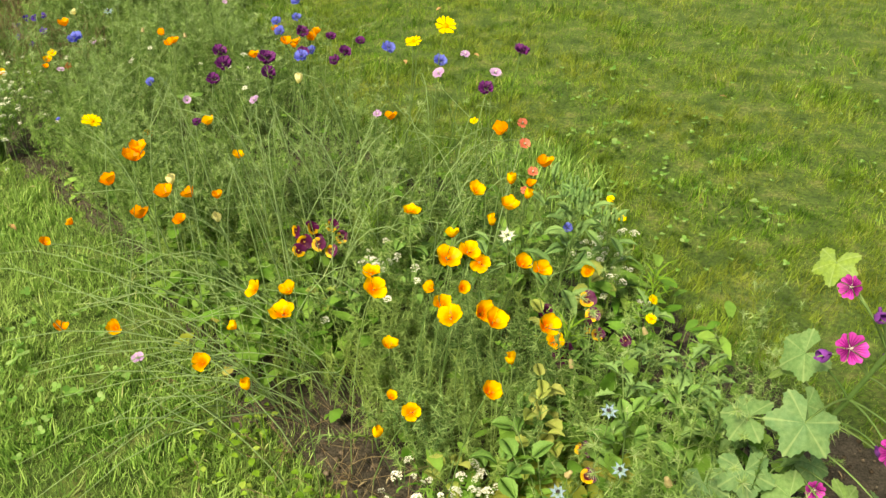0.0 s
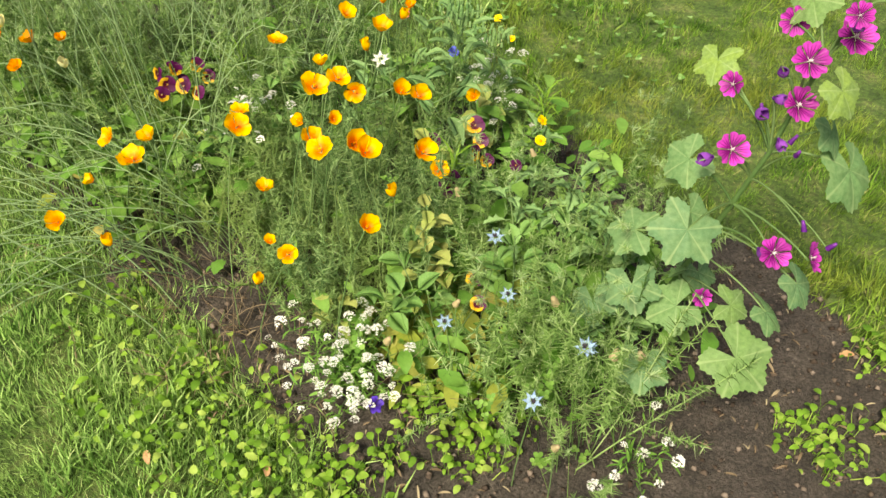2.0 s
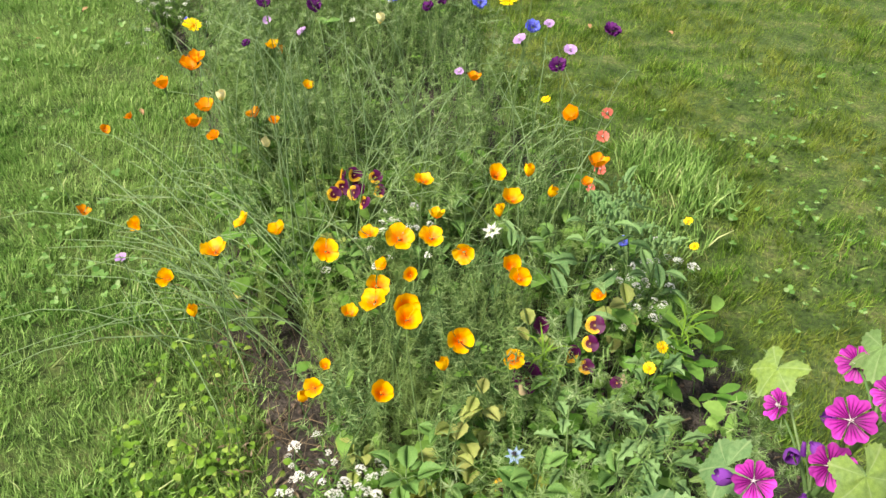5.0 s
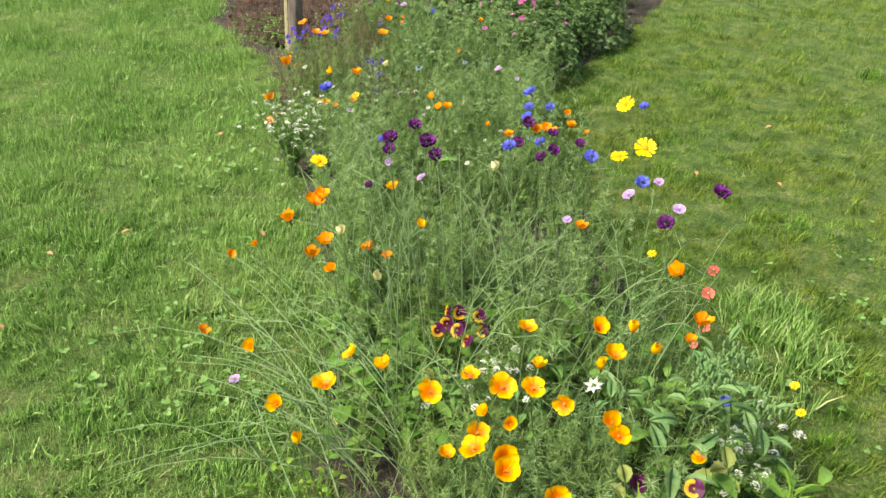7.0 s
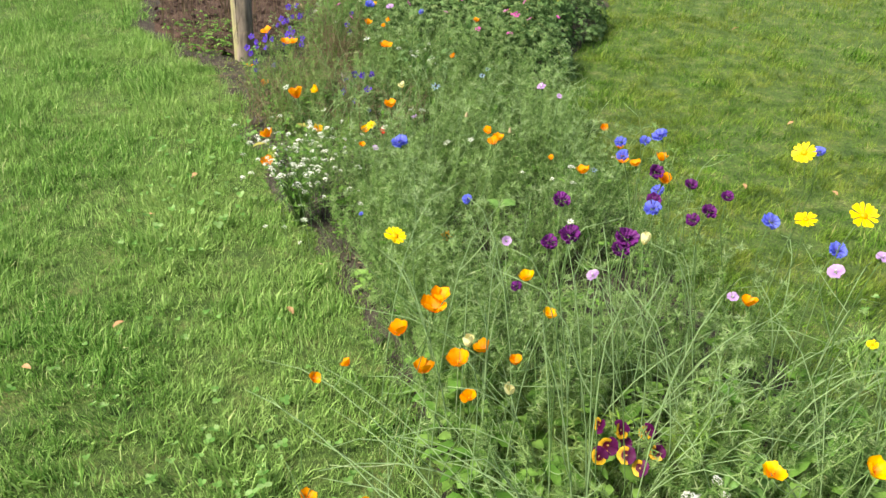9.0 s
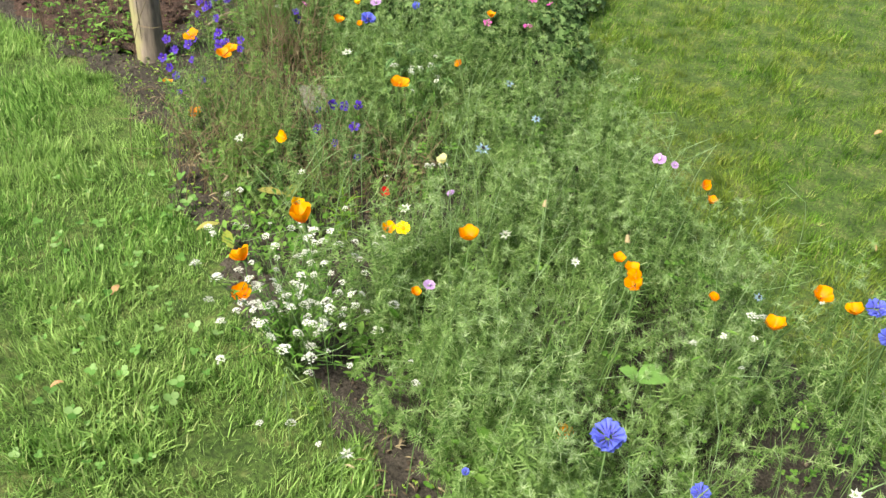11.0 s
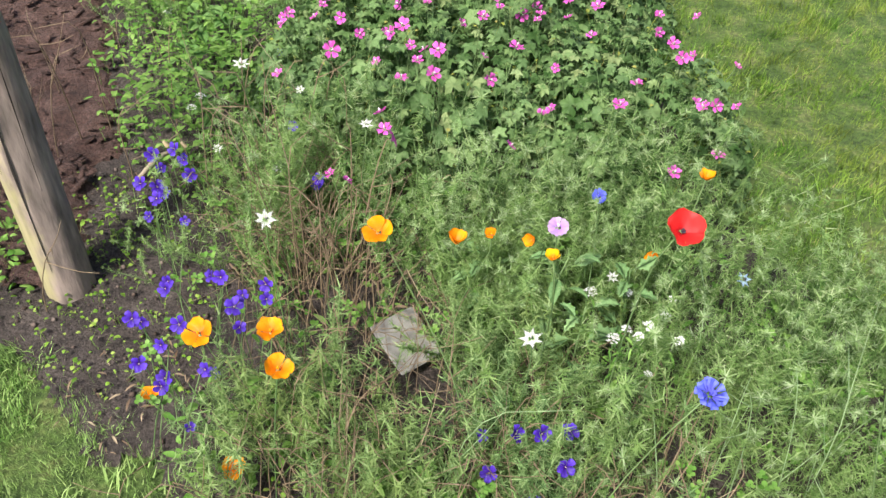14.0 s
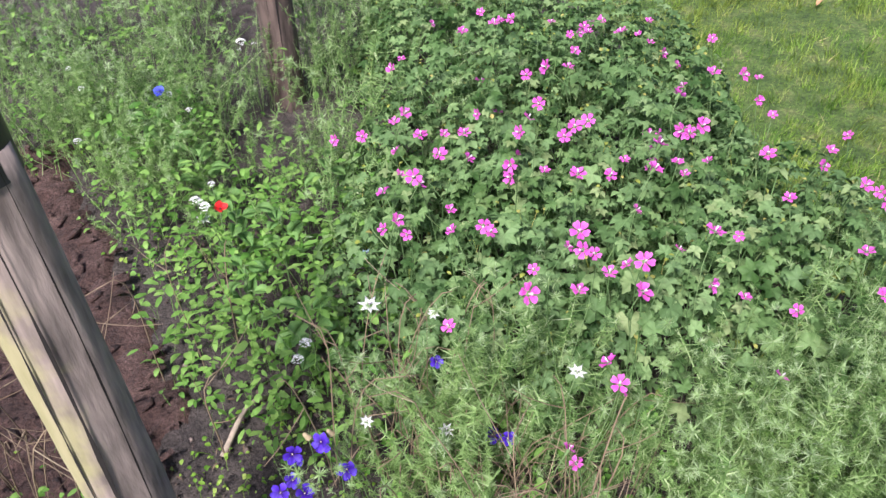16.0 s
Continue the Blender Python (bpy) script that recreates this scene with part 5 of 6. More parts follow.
def alyssum(root, heads, label, leaf=60, reach=0.1):
    """A low plant: branching stems with narrow leaves, each ending in a dome of white florets."""
    thing = tagged(new("alyssum_plant"), label, "alyssum", "white alyssum")
    thing.location = (root[0], root[1], 0)
    thing.empty_display_size = 0.03
    leaves = []
    for x, y, z in heads:
        z += 0.028 if y > 4.3 else -0.012
        d = np.array((x - root[0], y - root[1], z))
        c = bend((0, 0, -0.01), (d[0] * 0.2, d[1] * 0.2, z * 0.6), (d[0] * 0.8, d[1] * 0.8, z * 0.8), d, 6)
        part("stem", big_mesh("stem", *tube(c, 0.0012, 0.0008, 3), MAT["stem"], True), thing)
        tagged(part("flower_head", M_CLUSTER[rng.integers(4)], thing, at=Matrix.Translation(d) @ facing(rng.uniform(0, 30), rng.uniform(0, 360)) @ Matrix.Scale(rng.uniform(0.55, 1.0), 4)), kind="stuff")
        for i in range(2, 5):
            for _ in range(max(1, leaf // 20)):
                leaves.append(c[i] + rng.normal(0, 0.004, 3))
    lp = np.array(leaves)
    k = len(lp)
    sv, sf = scatter(T_LANCE, lp, rng.uniform(0.35, 0.7, k), rng.uniform(0, 6.3, k), rng.uniform(0.2, 1.2, k), rng.uniform(0, 6.3, k))
    tagged(part("leaves", big_mesh("leaves", sv, sf, MAT["broad"]), thing), kind="stuff")
    return thing


def near(cx, cy, cz, n, sx, sy, sz):
    return [(cx + rng.normal(0, sx), cy + rng.normal(0, sy), max(0.03, cz + rng.normal(0, sz))) for _ in range(n)]


alyssum((1.9, 3.04), [(1.73, 3.08, 0.12), (1.857, 3.008, 0.2), (1.83, 3.09, 0.15), (1.97, 3.08, 0.15), (1.89, 2.97, 0.12), (1.85, 2.92, 0.1), (1.93, 2.92, 0.1), (1.901, 2.92, 0.054), (1.8, 3.04, 0.14), (1.77, 3.02, 0.1), (1.95, 3.0, 0.14), (1.88, 2.99, 0.16), (1.91, 2.95, 0.08), (1.84, 2.95, 0.1), (1.96, 2.95, 0.08), (1.92, 3.12, 0.17), (1.99, 3.12, 0.14), (1.86, 2.91, 0.06), (1.75, 3.06, 0.08), (1.87, 2.94, 0.12), (1.9, 2.93, 0.07)] + near(1.88, 3.01, 0.16, 45, 0.06, 0.06, 0.03), "low white sweet alyssum spilling over the soil edge")
alyssum((2.43, 2.82), [(2.39, 2.79, 0.12), (2.42, 2.77, 0.12), (2.47, 2.79, 0.12), (2.32, 2.71, 0.12), (2.48, 2.75, 0.12), (2.36, 2.73, 0.12), (2.47, 2.87, 0.12), (2.44, 2.72, 0.1), (2.41, 2.7, 0.08)], "small white sweet alyssum on bare soil")
alyssum((2.24, 3.8), [(2.24, 3.83, 0.2), (2.27, 3.87, 0.2), (2.22, 3.94, 0.2), (2.36, 3.73, 0.15), (2.26, 3.83, 0.22), (2.19, 3.84, 0.2), (2.39, 3.74, 0.14), (2.23, 3.95, 0.2), (2.3, 3.8, 0.16)] + near(2.27, 3.82, 0.26, 26, 0.06, 0.08, 0.04), "white alyssum at the lawn edge of the bed")
alyssum((1.63, 3.75), [(1.64, 3.91, 0.2), (1.67, 3.88, 0.2), (1.59, 3.66, 0.2), (1.54, 3.68, 0.2), (1.54, 3.54, 0.2), (1.7, 3.78, 0.24), (1.68, 3.6, 0.25)] + near(1.66, 3.66, 0.29, 16, 0.05, 0.09, 0.03), "white alyssum among poppy foliage")
alyssum((0.1, 4.66), near(0.13, 4.66, 0.24, 110, 0.08, 0.11, 0.06) + [(0.16, 4.38, 0.12), (0.22, 4.4, 0.12), (-0.01, 4.55, 0.2), (0.3, 4.52, 0.2), (0.28, 4.4, 0.08), (-0.12, 4.88, 0.2), (-0.03, 4.82, 0.24), (0.45, 4.5, 0.22)], "tall bushy white alyssum leaning over the lawn edge", 40)
alyssum((-0.12, 4.98), [(-0.23, 5.0, 0.2), (-0.21, 5.03, 0.2), (-0.24, 4.91, 0.15), (-0.22, 4.89, 0.15), (-0.16, 4.91, 0.18), (-0.07, 4.92, 0.2), (-0.01, 4.92, 0.2), (-0.03, 4.86, 0.18), (-0.1, 4.83, 0.16)], "loose white alyssum on the edge of the soil")
alyssum((0.2, 5.36), [(0.22, 5.34, 0.2), (0.26, 5.36, 0.2), (0.13, 5.24, 0.2), (0.24, 5.32, 0.22)], "small white alyssum in the middle of the bed")
alyssum((0.06, 5.75), [(0.081, 5.688, 0.327), (0.012, 5.641, 0.343), (0.01, 5.84, 0.25), (0.09, 5.87, 0.22), (0.11, 5.7, 0.34), (0.06, 5.66, 0.33), (0.12, 5.72, 0.36), (0.05, 5.7, 0.3), (0.14, 5.68, 0.3), (0.08, 5.62, 0.28)], "white candytuft blossoms beside a red poppy")
alyssum((-1.05, 6.9), [(-1.09, 6.9, 0.3), (-1.06, 6.92, 0.33), (-0.89, 6.47, 0.24), (-0.91, 6.45, 0.22), (-1.11, 6.95, 0.27), (-1.08, 6.88, 0.3)], "white blossoms beside the mulch")
alyssum((-1.1, 7.6), [(-0.99, 7.67, 0.3), (-0.95, 7.65, 0.3), (-1.45, 7.39, 0.2), (-1.5, 7.72, 0.25), (-1.45, 7.59, 0.25), (-1.2, 7.5, 0.25), (-1.15, 7.45, 0.22), (-1.0, 7.72, 0.25)], "scattered white blossoms in the far bed")
alyssum((1.0, 4.72), near(1.05, 4.72, 0.36, 7, 0.06, 0.06, 0.03), "pale white blossoms among feathery foliage", 20)


# ---------------------------------------------------------------- mallow
def mallow_leaf(depth, seed):
    """A rounded five-lobed leaf with a toothed rim and sunken ribs, of unit radius."""
    gg = np.random.default_rng(seed)
    k, rings = 60, 6
    a = np.linspace(-2.75, 2.75, k + 1)
    lobe = (a + 2.75) / 5.5 * 5
    ph = lobe % 1.0
    tooth = 1 + 0.035 * np.where(np.arange(k + 1) % 2 == 0, 1, -1)
    rim = (1 - depth * np.abs(np.cos(np.pi * ph)) ** 2.2) * (0.78 + 0.22 * np.cos(a / 2.4)) * tooth
    vv = [(0, 0, 0)]
    wave = gg.uniform(0, 6.28)
    for i in range(1, rings + 1):
        t = i / rings
        for j in range(k + 1):
            rr = t * rim[j] if i == rings else t * (rim[j] / tooth[j])
            z = 0.1 * t - 0.22 * t * t + 0.05 * t * math.cos(2 * math.pi * ph[j]) + 0.05 * t * t * math.sin(2 * a[j] + wave)
            vv.append((rr * math.sin(a[j]), rr * math.cos(a[j]), z))
    f = [(0, 1 + j, 2 + j) for j in range(k)]
    for i in range(rings - 1):
        o, q = 1 + i * (k + 1), 1 + (i + 1) * (k + 1)
        for j in range(k):
            f += [(o + j, q + j, q + j + 1), (o + j, q + j + 1, o + j + 1)]
    return np.array(vv), np.array(f)


M_MLEAF = [big_mesh("leaf", *mallow_leaf(d, k), MAT["mallowleaf"], True) for k, d in enumerate((0.22, 0.3, 0.26))]
M_STAR = big_mesh("stigma", *join([tuft(10, 0.005, 0.013, 0.0008, 8)] + [tube([(0, 0, 0.003), (0.009 * math.cos(a), 0.009 * math.sin(a), 0.0045)], 0.0008, 0.0003, 3) for a in np.linspace(0.6, 6.9, 6)[:5]]), MAT["pale"])
M_BUD = big_mesh("bud", *tube([(0, 0, 0), (0, 0, 0.006), (0, 0, 0.014), (0, 0, 0.022)], 0.006, 0.003, 6), MAT["mallow_old"], True)


def mallow():
    root = Vector((2.47, 3.1, 0))
    thing = tagged(new("mallow_plant"), "tall mallow with magenta veined flowers and lobed leaves", "mallow")
    thing.location = root

    def rel(p):
        return np.array(p) - np.array(root)

    trunk = bend((0, 0, -0.02), rel((2.53, 3.1, 0.16)), rel((2.58, 3.06, 0.4)), rel((2.592, 3.0, 0.6)), 10)
    trunk = np.concatenate([trunk, bend(rel((2.592, 3.0, 0.6)), rel((2.6, 2.98, 0.75)), rel((2.63, 2.97, 0.88)), rel((2.68, 2.95, 1.02)), 6)[1:]])
    part("stem", big_mesh("stem", *tube(trunk, 0.007, 0.003, 6), MAT["stem"], True), thing)

    def branch(p, r=0.0018):
        p = rel(p) + np.array((-0.003, 0.013, -0.016))
        i = int(np.argmin(np.linalg.norm(trunk - p + np.array((0, 0, 0.06)), axis=1)))
        a = trunk[i]
        part("branch", big_mesh("branch", *tube(bend(a, a + (p - a) * 0.3 + np.array((0, 0, 0.02)), a + (p - a) * 0.75 + np.array((0, 0, 0.015)), p, 6), r * 1.3, r, 4), MAT["stem"], True), thing)
        return Vector(p)

    for x, y, z, s, t, h in [(2.585, 3.022, 0.827, 0.85, 70, -120), (2.634, 2.946, 0.842, 1.1, 45, -90), (2.591, 2.961, 0.796, 1.05, 45, -100), (2.591, 2.951, 0.729, 1.05, 48, -80), (2.528, 2.981, 0.628, 1.05, 45, -95),
                             (2.603, 2.889, 0.487, 1.05, 45, -95), (2.571, 3.004, 0.262, 0.75, 60, -100), (2.631, 2.837, 0.525, 0.95, 60, -30), (2.53, 3.04, 0.71, 0.8, 65, -150), (2.65, 2.965, 0.955, 1.2, 42, -100), (2.63, 2.985, 0.95, 1.05, 60, -150), (2.6, 2.9, 0.9, 0.7, 60, -120)]:
        at = Matrix.Translation(branch((x, y, z - 0.006))) @ Matrix.Translation((0, 0, 0.006)) @ facing(t, h, rng.uniform(0, 6)) @ Matrix.Scale(s * 0.76, 4)
        fl = part("flower", M_STAR, thing, "magenta mallow flower with dark veins", at)
        for i in range(5):
            part("petal", M_MALLOW[i % 3], fl, at=Matrix.Rotation(2 * math.pi * i / 5, 4, "Z") @ Matrix.Translation((0, 0, 0.0012 * (i % 2))))
    for x, y, z, s, t, h in [(2.51, 3.0, 0.6, 1.1, 80, -150), (2.555, 2.99, 0.69, 1.0, 60, -90), (2.57, 2.985, 0.72, 0.8, 70, -60), (2.66, 2.92, 0.9, 1.2, 110, -60), (2.69, 2.94, 1.0, 1.0, 70, -20), (2.58, 2.95, 0.67, 0.8, 100, -90), (2.6, 2.93, 0.46, 0.7, 100, -80), (2.625, 2.945, 0.87, 0.9, 90, -100), (2.585, 3.0, 0.75, 0.8, 50, -140)]:
        at = Matrix.Translation(branch((x, y, z))) @ facing(t, h) @ Matrix.Scale(s * 0.66, 4)
        fl = part("faded_flower", M_BUD, thing, "rolled up violet faded mallow flower", at)
        for i in range(4):
            part("petal", M_MALLOW_OLD[i % 3], fl, at=Matrix.Rotation(2 * math.pi * i / 4, 4, "Z"))
    for x, y, z in [(2.62, 2.86, 0.56), (2.6, 2.95, 0.66), (2.63, 2.97, 0.62), (2.64, 2.82, 0.56), (2.57, 3.0, 0.68), (2.6, 3.0, 0.6), (2.67, 2.97, 1.0)]:
        part("bud", M_BUD, thing, "dark purple mallow bud", Matrix.Translation(branch((x, y, z), 0.0012)) @ facing(30, rng.uniform(0, 360)) @ Matrix.Scale(0.8, 4))
    for x, y, z, s, t, h in [(2.516, 3.088, 0.726, 0.045, 35, -150), (2.612, 2.893, 0.79, 0.045, 40, -60), (2.7, 2.93, 0.62, 0.07, 40, -50), (2.467, 2.925, 0.512, 0.068, 35, -100), (2.594, 2.861, 0.252, 0.078, 25, -90), (2.49, 2.98, 0.5, 0.05, 35, -60), (2.5, 3.06, 0.55, 0.055, 40, -150),
                             (2.66, 2.95, 0.68, 0.045, 45, -40), (2.7, 2.9, 0.95, 0.06, 45, -50), (2.6, 3.02, 0.86, 0.045, 40, -160), (2.66, 2.88, 0.42, 0.05, 35, -40), (2.62, 2.98, 0.26, 0.05, 30, -60), (2.58, 3.06, 0.27, 0.05, 25, -60), (2.5, 2.95, 0.3, 0.06, 25, -120), (2.42, 2.98, 0.33, 0.06, 25, -120), (2.43, 3.05, 0.4, 0.06, 25, -160), (2.5, 3.1, 0.48, 0.05, 30, 120), (2.36, 3.0, 0.27, 0.055, 25, -150), (2.42, 2.85, 0.26, 0.055, 25, -120), (2.64, 2.9, 0.33, 0.05, 30, -20)]:
        at = Matrix.Translation(branch((x, y, z))) @ facing(t + 8, h, math.pi / 2 * 3 + rng.normal(0, 0.5)) @ Matrix.Scale(s * 0.95, 4)
        part("leaf", M_MLEAF[rng.integers(3)], thing, "lobed grey-green mallow leaf", at)


mallow()


# ---------------------------------------------------------------- seedling, pods, dead leaves
def seedling():
    thing = tagged(new("seedling"), "broad-leaved pale green seedling among feathery foliage", "seedling")
    thing.location = (0.87, 4.62, 0)
    part("stem", big_mesh("stem", *tube(bend((0, 0, -0.01), (0, 0, 0.1), (0.01, 0, 0.2), (0.01, 0, 0.29)), 0.002, 0.0015, 4), MAT["stem"], True), thing)
    for a, s, t in ((170, 0.032, 20), (-10, 0.042, 30), (50, 0.04, 15)):
        lf = leaf_blade(s * 1.5, s, 0.0, 0.15, 0.3, 0.0, g)
        part("leaf", big_mesh("leaf", *lf, MAT["clover"], True), thing, at=Matrix.Translation((0.01, 0, 0.29)) @ Matrix.Rotation(radians(a - 90), 4, "Z") @ Matrix.Rotation(radians(t), 4, "X"))


seedling()
M_POD = big_mesh("pod", *tube([(0, 0, 0), (0, 0, 0.003), (0, 0, 0.009), (0, 0, 0.017), (0, 0, 0.021)], 0.009, 0.004, 8), MAT["pod"], True)
for x, y, z, s in [(2.36, 2.86, 0.27, 1.0), (2.41, 2.86, 0.27, 1.0), (2.27, 2.95, 0.32, 1.0), (2.13, 3.3, 0.28, 0.9), (1.97, 2.98, 0.2, 0.9), (2.1, 3.02, 0.25, 0.8), (2.24, 2.72, 0.22, 0.8), (2.3, 3.4, 0.3, 0.8), (0.6, 5.0, 0.4, 0.8), (0.8, 4.9, 0.42, 0.8), (-0.9, 6.22, 0.3, 0.7), (-0.86, 6.22, 0.3, 0.7)]:
    thing = tagged(new("seed_pod"), "ribbed tan and green nigella seed pod on its stalk", "seed pod", "seed pods")
    thing.location = (x, y, 0)
    part("stem", big_mesh("stem", *tube(bend((0, 0, -0.01), (0.01, 0, z * 0.5), (0, 0.01, z * 0.8), (0, 0, z)), 0.0012, 0.001, 4), MAT["stem"], True), thing)
    part("pod", M_POD, thing, at=Matrix.Translation((0, 0, z)) @ facing(25, rng.uniform(0, 360)) @ Matrix.Scale(s, 4))
    tagged(part("bract_ruff", M_BRACT, thing, at=Matrix.Translation((0, 0, z)) @ Matrix.Scale(0.9, 4)), kind="stuff")

M_DEAD = [big_mesh("fallen_leaf", *leaf_blade(0.035, 0.018, 0.1, f, d, 0.0, g), MAT["deadleaf"], True) for f, d in ((0.5, 0.3), (0.2, 0.5))]
for x, y, s in [(-0.44, 4.77, 1.0), (-0.36, 4.43, 0.9), (1.54, 5.74, 1.0), (1.68, 6.56, 1.0), (0.0, 3.88, 1.1), (0.2, 3.24, 1.0), (1.9, 5.82, 1.0), (0.38, 4.16, 1.0), (1.23, 8.1, 1.3), (2.93, 3.04, 0.9), (3.04, 2.87, 0.9), (1.51, 2.88, 0.8), (1.74, 2.81, 0.8), (-0.1, 3.6, 0.9), (3.0, 5.4, 1.0), (2.6, 7.0, 1.2)]:
    ob = tagged(new("fallen_leaf", M_DEAD[rng.integers(2)]), "curled dry brown leaf lying on the lawn", "leaf", "fallen leaves")
    ob.matrix_basis = pose(x, y, 0.035 if not inside(BED, np.array([x]), np.array([y]))[0] else 0.016, rng.uniform(-15, 15), rng.uniform(-20, 20), rng.uniform(0, 360)) @ Matrix.Scale(s, 4)

# bare root across the soil
root_thing = new("bare_root", big_mesh("bare_root", *tube(bend((-1.1, 6.43, 0.012), (-1.05, 6.5, 0.05), (-1.05, 6.53, 0.06), (-1.0, 6.57, 0.012), 10), 0.007, 0.005, 6), MAT["wood"], True))
tagged(root_thing, "pale crooked dry root lying on the soil", "root")


# ---------------------------------------------------------------- slate marker
def slate():
    bm = bmesh.new()
    bmesh.ops.create_cube(bm, size=1.0)
    bmesh.ops.scale(bm, vec=(0.125, 0.12, 0.009), verts=bm.verts)
    bmesh.ops.bevel(bm, geom=bm.edges[:], offset=0.0025, segments=2, affect="EDGES")
    bmesh.ops.subdivide_edges(bm, edges=bm.edges[:], cuts=1)
    for w in bm.verts:
        w.co += Vector((random.uniform(-1, 1), random.uniform(-1, 1), random.uniform(-0.3, 0.3))) * 0.0016
    me = bpy.data.meshes.new("stone_tile")
    bm.to_mesh(me)
    bm.free()
    me.materials.append(MAT["slate"])
    ob = tagged(new("stone_tile", me), "flat grey square stone tile lying tilted among the plants", "stone tile")
    ob.matrix_basis = pose(-0.344, 5.87, 0.08, 26, 14, 48)


slate()


# ---------------------------------------------------------------- fence posts
def fence_post(x, y, height, radius, label, cap, mat="post", lean=(0.0, 0.0)):
    thing = tagged(new("fence_post"), label, "post", "fence posts")
    thing.matrix_basis = pose(x, y, 0, lean[0], lean[1], 0)
    k, rings = 28, 26
    vv, f = [], []
    for i in range(rings + 1):
        z = -0.05 + (height + 0.05) * i / rings
        for j in range(k):
            a = 2 * math.pi * j / k
            r = radius * (1 + 0.05 * math.sin(3 * a + 2.2 * z) + 0.03 * math.sin(7 * a - 3 * z) + 0.015 * random.uniform(-1, 1))
            vv.append((r * math.cos(a), r * math.sin(a), z))
    for i in range(rings):
        for j in range(k):
            a, b = i * k + j, i * k + (j + 1) % k
            f += [(a, b, b + k), (a, b + k, a + k)]
    f += [(rings * k, rings * k + j, rings * k + j + 1) for j in range(1, k - 1)]
    part("timber", big_mesh("timber", vv, f, MAT[mat], True), thing)
    for ang, z0, z1, w in ((-78, 0.1, height - 0.05, 0.008), (-104, 0.35, height, 0.005), (-40, 0.3, height, 0.004)):
        pts = [(1.075 * radius * math.cos(radians(ang) + 0.09 * math.sin(z * 5 + ang)), 1.075 * radius * math.sin(radians(ang) + 0.09 * math.sin(z * 5 + ang)), z) for z in np.linspace(z0, z1, 14)]
        ws = w * np.abs(np.sin(np.linspace(0.15, 3.0, 14))) * (0.7 + 0.3 * np.sin(np.arange(14) * 2.1))
        side = np.array((-math.sin(radians(ang)), math.cos(radians(ang)), 0))
        part("crack", big_mesh("crack", *ribbon(pts, list(ws), side), MAT["crack"]), thing, "dark drying crack in the timber")
    if cap:
        cr = radius * 1.04
        cv = tube([(0, 0, height - 0.035), (0, 0, height - 0.03), (0, 0, height + 0.03), (0, 0, height + 0.045), (0, 0, height + 0.05)], cr, cr * 0.96, 24)
        part("cap", big_mesh("cap", *cv, MAT["cap"], True), thing, "black plastic post cap")
        part("screw", big_mesh("screw", *tube([(0.6 * cr, -0.8 * cr, height + 0.0), (0.66 * cr, -0.88 * cr, height + 0.0)], 0.004, 0.004, 8), MAT["slate"], True), thing)


fence_post(-1.132, 6.047, 0.985, 0.054, "weathered round timber post with green algae and cracks", True, lean=(-6.2, -3.6))
fence_post(-0.88, 7.84, 1.15, 0.056, "dark brown round timber post standing behind flowers", False, "darkpost")


# ---------------------------------------------------------------- spiky weeds and a clump of rank grass
M_SPIKE = [big_mesh("leaf", *ribbon([(0, 0, 0), (0, 0.03, 0.012), (0, 0.06, 0.004)], [0.003, 0.005, 0], (1, 0, 0)), MAT["lime"]), big_mesh("leaf", *ribbon([(0, 0, 0), (0, 0.035, 0.02), (0, 0.075, 0.02)], [0.003, 0.0045, 0], (1, 0, 0)), MAT["lime"])]
for x, y, h in [(2.37, 3.66, 0.3), (1.62, 3.88, 0.3), (1.46, 3.88, 0.24), (2.13, 3.42, 0.3), (0.05, 5.12, 0.2)]:
    thing = tagged(new("spiky_weed"), "upright weed with whorls of narrow lime green leaves", "weed", "spiky weeds")
    thing.location = (x, y, 0)
    part("stem", big_mesh("stem", *tube(bend((0, 0, -0.01), (0.01, 0, h * 0.4), (0, 0.01, h * 0.8), (0, 0, h)), 0.002, 0.0012, 4), MAT["stem"], True), thing)
    for i in range(34):
        part("leaf", M_SPIKE[i % 2], thing, at=Matrix.Translation((0, 0, h * (0.35 + 0.65 * i / 33))) @ Matrix.Rotation(i * 2.4, 4, "Z") @ Matrix.Rotation(radians(rng.uniform(-15, 45)), 4, "X"))
p, r = spots(1500, [(2.12, 4.72, 0.16, 3), (2.3, 4.6, 0.1, 1), (2.2, 4.35, 0.15, 1)])
stuff("rank_grass", T_GRASS, p, rng.uniform(1.3, 2.2, len(p)), np.abs(rng.normal(0.3, 0.3, len(p))), MAT["longgrass"], "clump of long uncut pale grass beside the bed", "grass")


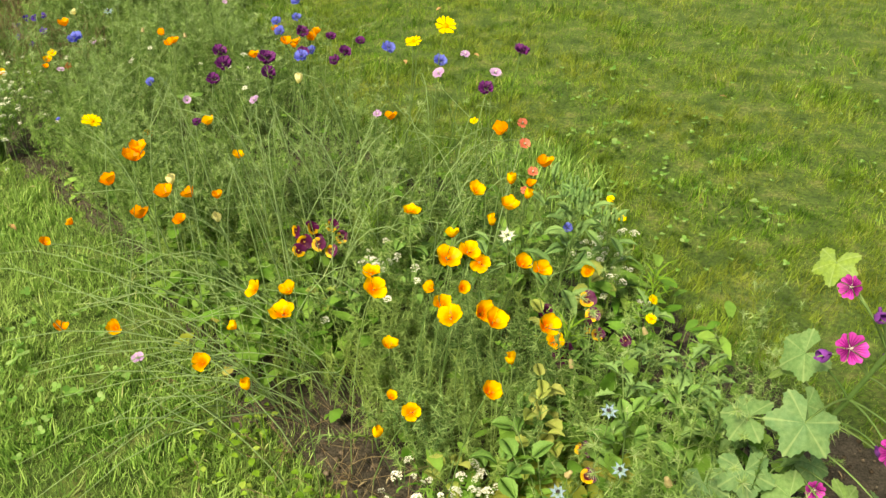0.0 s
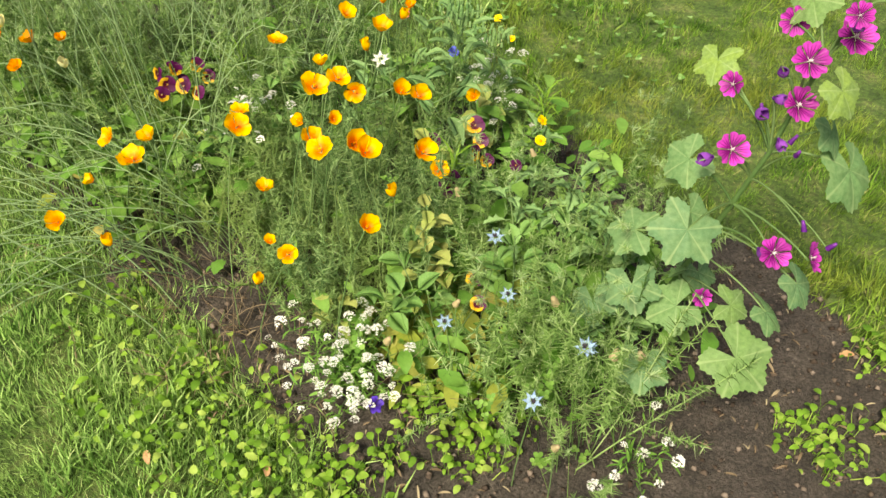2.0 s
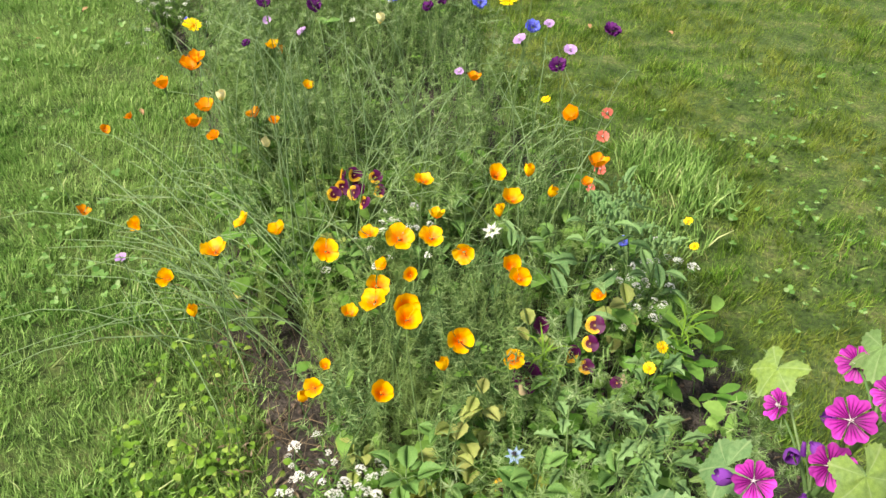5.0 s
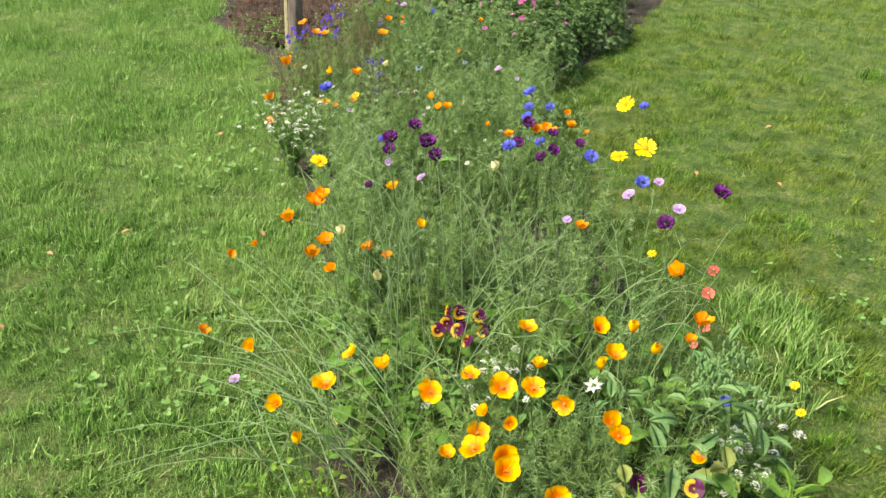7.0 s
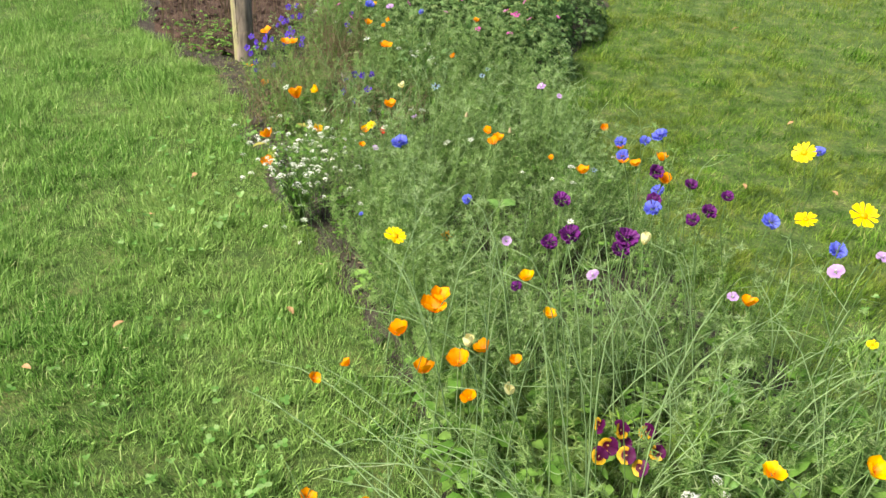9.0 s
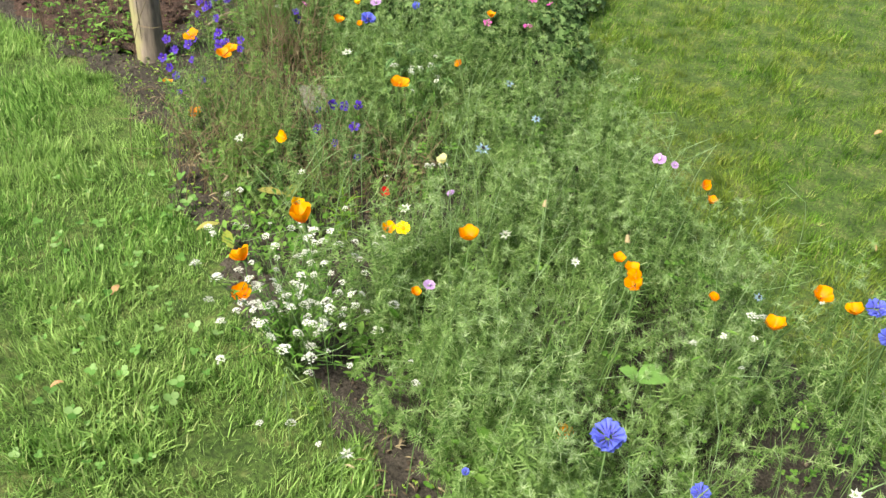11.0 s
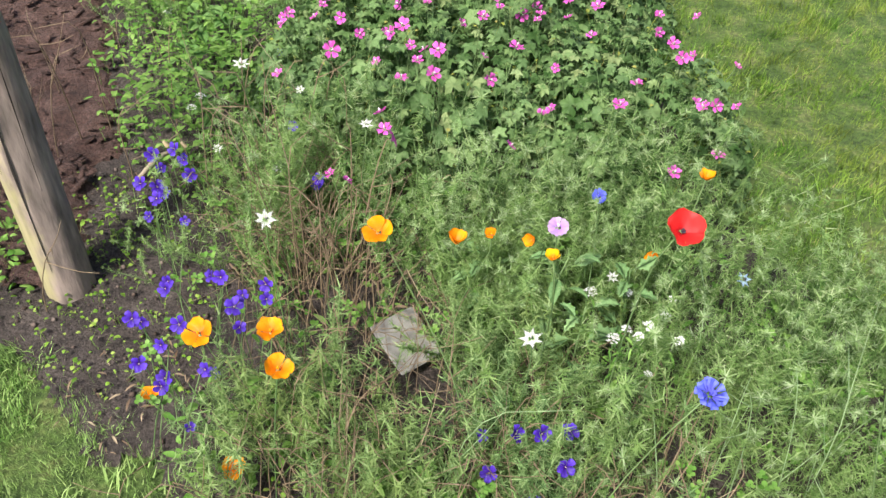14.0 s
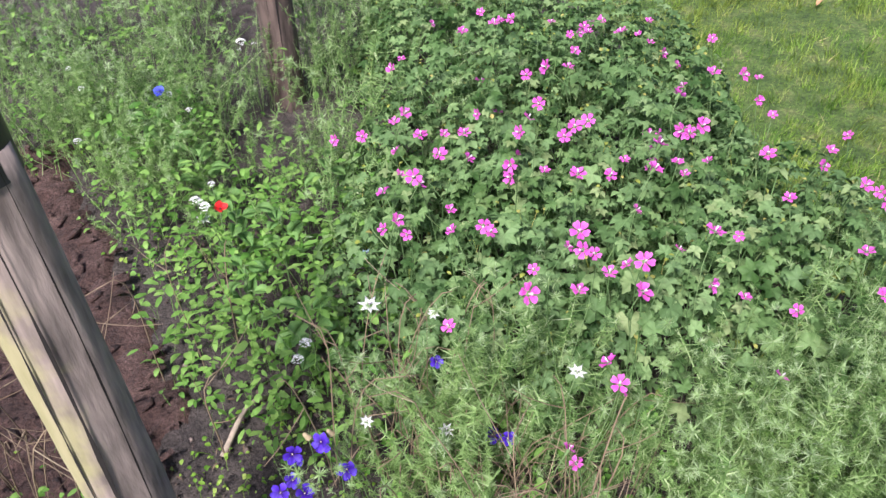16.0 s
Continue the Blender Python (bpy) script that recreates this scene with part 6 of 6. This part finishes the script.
# ---------------------------------------------------------------- leafy weeds with leaves large enough to count
def margin_leaf(lobes, teeth, fold, droop, seed, wide):
    """A leaf of unit length with a wavy, lobed rim, arched along its midrib."""
    gg = np.random.default_rng(seed)
    k = 15
    t = np.linspace(0, 1, k)
    half = wide / 2 * np.sin(np.pi * np.clip(t ** 0.75, 0, 1)) ** 0.8
    half = half * (1 - lobes * np.abs(np.sin(np.pi * t * 3.5)) ** 2) * (1 + teeth * np.where(np.arange(k) % 2 == 0, 1, -1))
    half[0] = 0.012
    half[-1] = 0.0
    z = droop * (t - 1.35 * t * t)
    mid = np.stack([0.03 * np.sin(3 * t + seed), t, z], -1)
    rows = [mid]
    for sgn in (-1, 1):
        for f, up in ((0.55, 0.6), (1.0, 1.0)):
            rows.append(mid + np.stack([sgn * half * f, 0.06 * f * np.abs(np.sin(np.pi * t)), fold * half * up + gg.normal(0, 0.012, k) * f], -1))
    vv = np.concatenate(rows)
    f = []
    for a, b in ((0, 1), (1, 2), (0, 3), (3, 4)):
        for i in range(k - 1):
            p0, p1, q0, q1 = a * k + i, a * k + i + 1, b * k + i, b * k + i + 1
            f += [(p0, p1, q1), (p0, q1, q0)]
    return vv, np.array(f)


def weed_leaf_meshes(mat, lobes, teeth, wide):
    return [big_mesh("leaf", *margin_leaf(lobes, teeth, fo, dr, sd, wide), MAT[mat], True) for sd, (fo, dr) in enumerate(((0.35, 0.35), (0.15, 0.6), (0.5, 0.15)))]


WEED = {"green": weed_leaf_meshes("weedgreen", 0.08, 0.05, 0.72), "yellow": weed_leaf_meshes("weedyellow", 0.12, 0.06, 0.78),
        "lobed": weed_leaf_meshes("weedpale", 0.5, 0.03, 0.62), "pale": weed_leaf_meshes("weedpale", 0.1, 0.04, 0.4)}
M_BUDS = big_mesh("seed_head", *join([(lambda q, o: (q[0] + o, q[1]))(tube([(0, 0, 0), (0, 0, 0.004), (0, 0, 0.009), (0, 0, 0.012)], 0.004, 0.0025, 6), rng.normal(0, 0.011, 3)) for _ in range(14)]), MAT["weedpale"], True)


def leafy_weed(x, y, h, count, length, kind, label, spread=0.6, buds=False):
    """An upright stem with stalked leaves all round it, larger below."""
    thing = tagged(new("leafy_weed"), label, "weed", "leafy weeds")
    thing.location = (x, y, 0)
    sway = rng.normal(0, 0.03, 2)
    c = bend((0, 0, -0.01), (0, 0, h * 0.4), (sway[0], sway[1], h * 0.8), (sway[0] * 1.3, sway[1] * 1.3, h), 8)
    part("stem", big_mesh("stem", *tube(c, 0.0028, 0.0014, 5), MAT["stem"], True), thing)
    for i in range(count):
        t = 0.3 + 0.7 * (i + 0.5) / count
        j = min(int(t * 7), 6)
        at = c[j] + (c[j + 1] - c[j]) * (t * 7 - j)
        a = i * 2.4 + rng.normal(0, 0.3)
        out = np.array((math.cos(a), math.sin(a), 0.35))
        tip = at + out * length * 0.35 * (1.2 - 0.5 * t)
        size = length * (1.15 - 0.45 * t) * rng.uniform(0.8, 1.15)
        part("leaf_stalk", big_mesh("leaf_stalk", *tube([at, (at + tip) / 2 + (0, 0, 0.004), tip], 0.0013, 0.001, 4), MAT["stem"], True), thing)
        part("leaf", WEED[kind][rng.integers(3)], thing, at=Matrix.Translation(tip) @ Matrix.Rotation(a - math.pi / 2, 4, "Z") @ Matrix.Rotation(radians(rng.normal(22, 22)) * spread, 4, "X") @ Matrix.Rotation(rng.normal(0, 0.25), 4, "Y") @ Matrix.Scale(size, 4))
    if buds:
        for o in ((0, 0, 0.01), (0.025, 0.01, 0.0), (-0.02, 0.015, -0.005)):
            tagged(part("seed_head", M_BUDS, thing, "pale green unripe seed head", Matrix.Translation(Vector(c[-1]) + Vector(o))), kind="stuff")


GREEN, YELLOW, LOBED, PALE = ("leafy weed with broad mid-green leaves on upright stems", "leafy weed with broad yellow-green ageing leaves", "leafy weed with lobed pale green leaves", "tall weed with narrow grey-green leaves and pale buds")
for x, y, h, n in [(1.93, 3.15, 0.27, 9), (2.0, 3.2, 0.24, 8), (2.07, 3.07, 0.2, 7), (2.23, 3.11, 0.31, 9), (2.3, 3.06, 0.26, 8), (2.37, 3.17, 0.3, 9), (2.3, 2.98, 0.22, 8), (2.18, 3.4, 0.26, 8), (1.6, 3.62, 0.24, 8), (1.75, 3.85, 0.26, 8), (2.02, 3.75, 0.3, 8), (1.78, 3.68, 0.24, 8), (-1.02, 6.72, 0.22, 11), (-0.93, 6.92, 0.26, 11), (-1.1, 7.2, 0.26, 11), (-0.88, 6.58, 0.22, 10), (-0.8, 7.12, 0.28, 10), (-1.18, 7.45, 0.24, 10), (-1.05, 6.98, 0.22, 10)]:
    leafy_weed(x, y, h, n, rng.uniform(0.05, 0.07), "green", GREEN)
for x, y, h, n in [(2.02, 3.12, 0.26, 7), (2.12, 3.22, 0.28, 9), (2.08, 3.3, 0.3, 8), (2.2, 3.69, 0.26, 8), (2.12, 3.5, 0.28, 7), (1.86, 3.12, 0.18, 6), (1.55, 3.68, 0.24, 6)]:
    leafy_weed(x, y, h, n, rng.uniform(0.045, 0.06), "yellow", YELLOW)
for x, y, h, n in [(2.34, 3.28, 0.34, 10), (2.42, 3.2, 0.32, 10), (2.3, 3.42, 0.3, 9), (2.26, 3.24, 0.33, 9), (2.4, 3.34, 0.28, 9), (2.45, 3.05, 0.27, 9), (2.38, 3.0, 0.25, 8), (2.46, 3.28, 0.24, 8), (2.33, 3.56, 0.24, 8), (-0.02, 5.75, 0.3, 9), (-0.2, 6.0, 0.25, 8), (0.1, 5.85, 0.3, 9)]:
    leafy_weed(x, y, h, n, rng.uniform(0.055, 0.075), "lobed", LOBED)
for x, y, h, n, b in [(2.2, 3.92, 0.4, 16, True), (2.27, 3.8, 0.34, 14, True), (2.11, 3.66, 0.5, 15, True), (2.13, 3.98, 0.36, 12, False), (1.9, 3.72, 0.34, 11, False), (-0.08, 5.9, 0.34, 11, False)]:
    leafy_weed(x, y, h, n, rng.uniform(0.07, 0.09), "pale", PALE, 0.9, b)
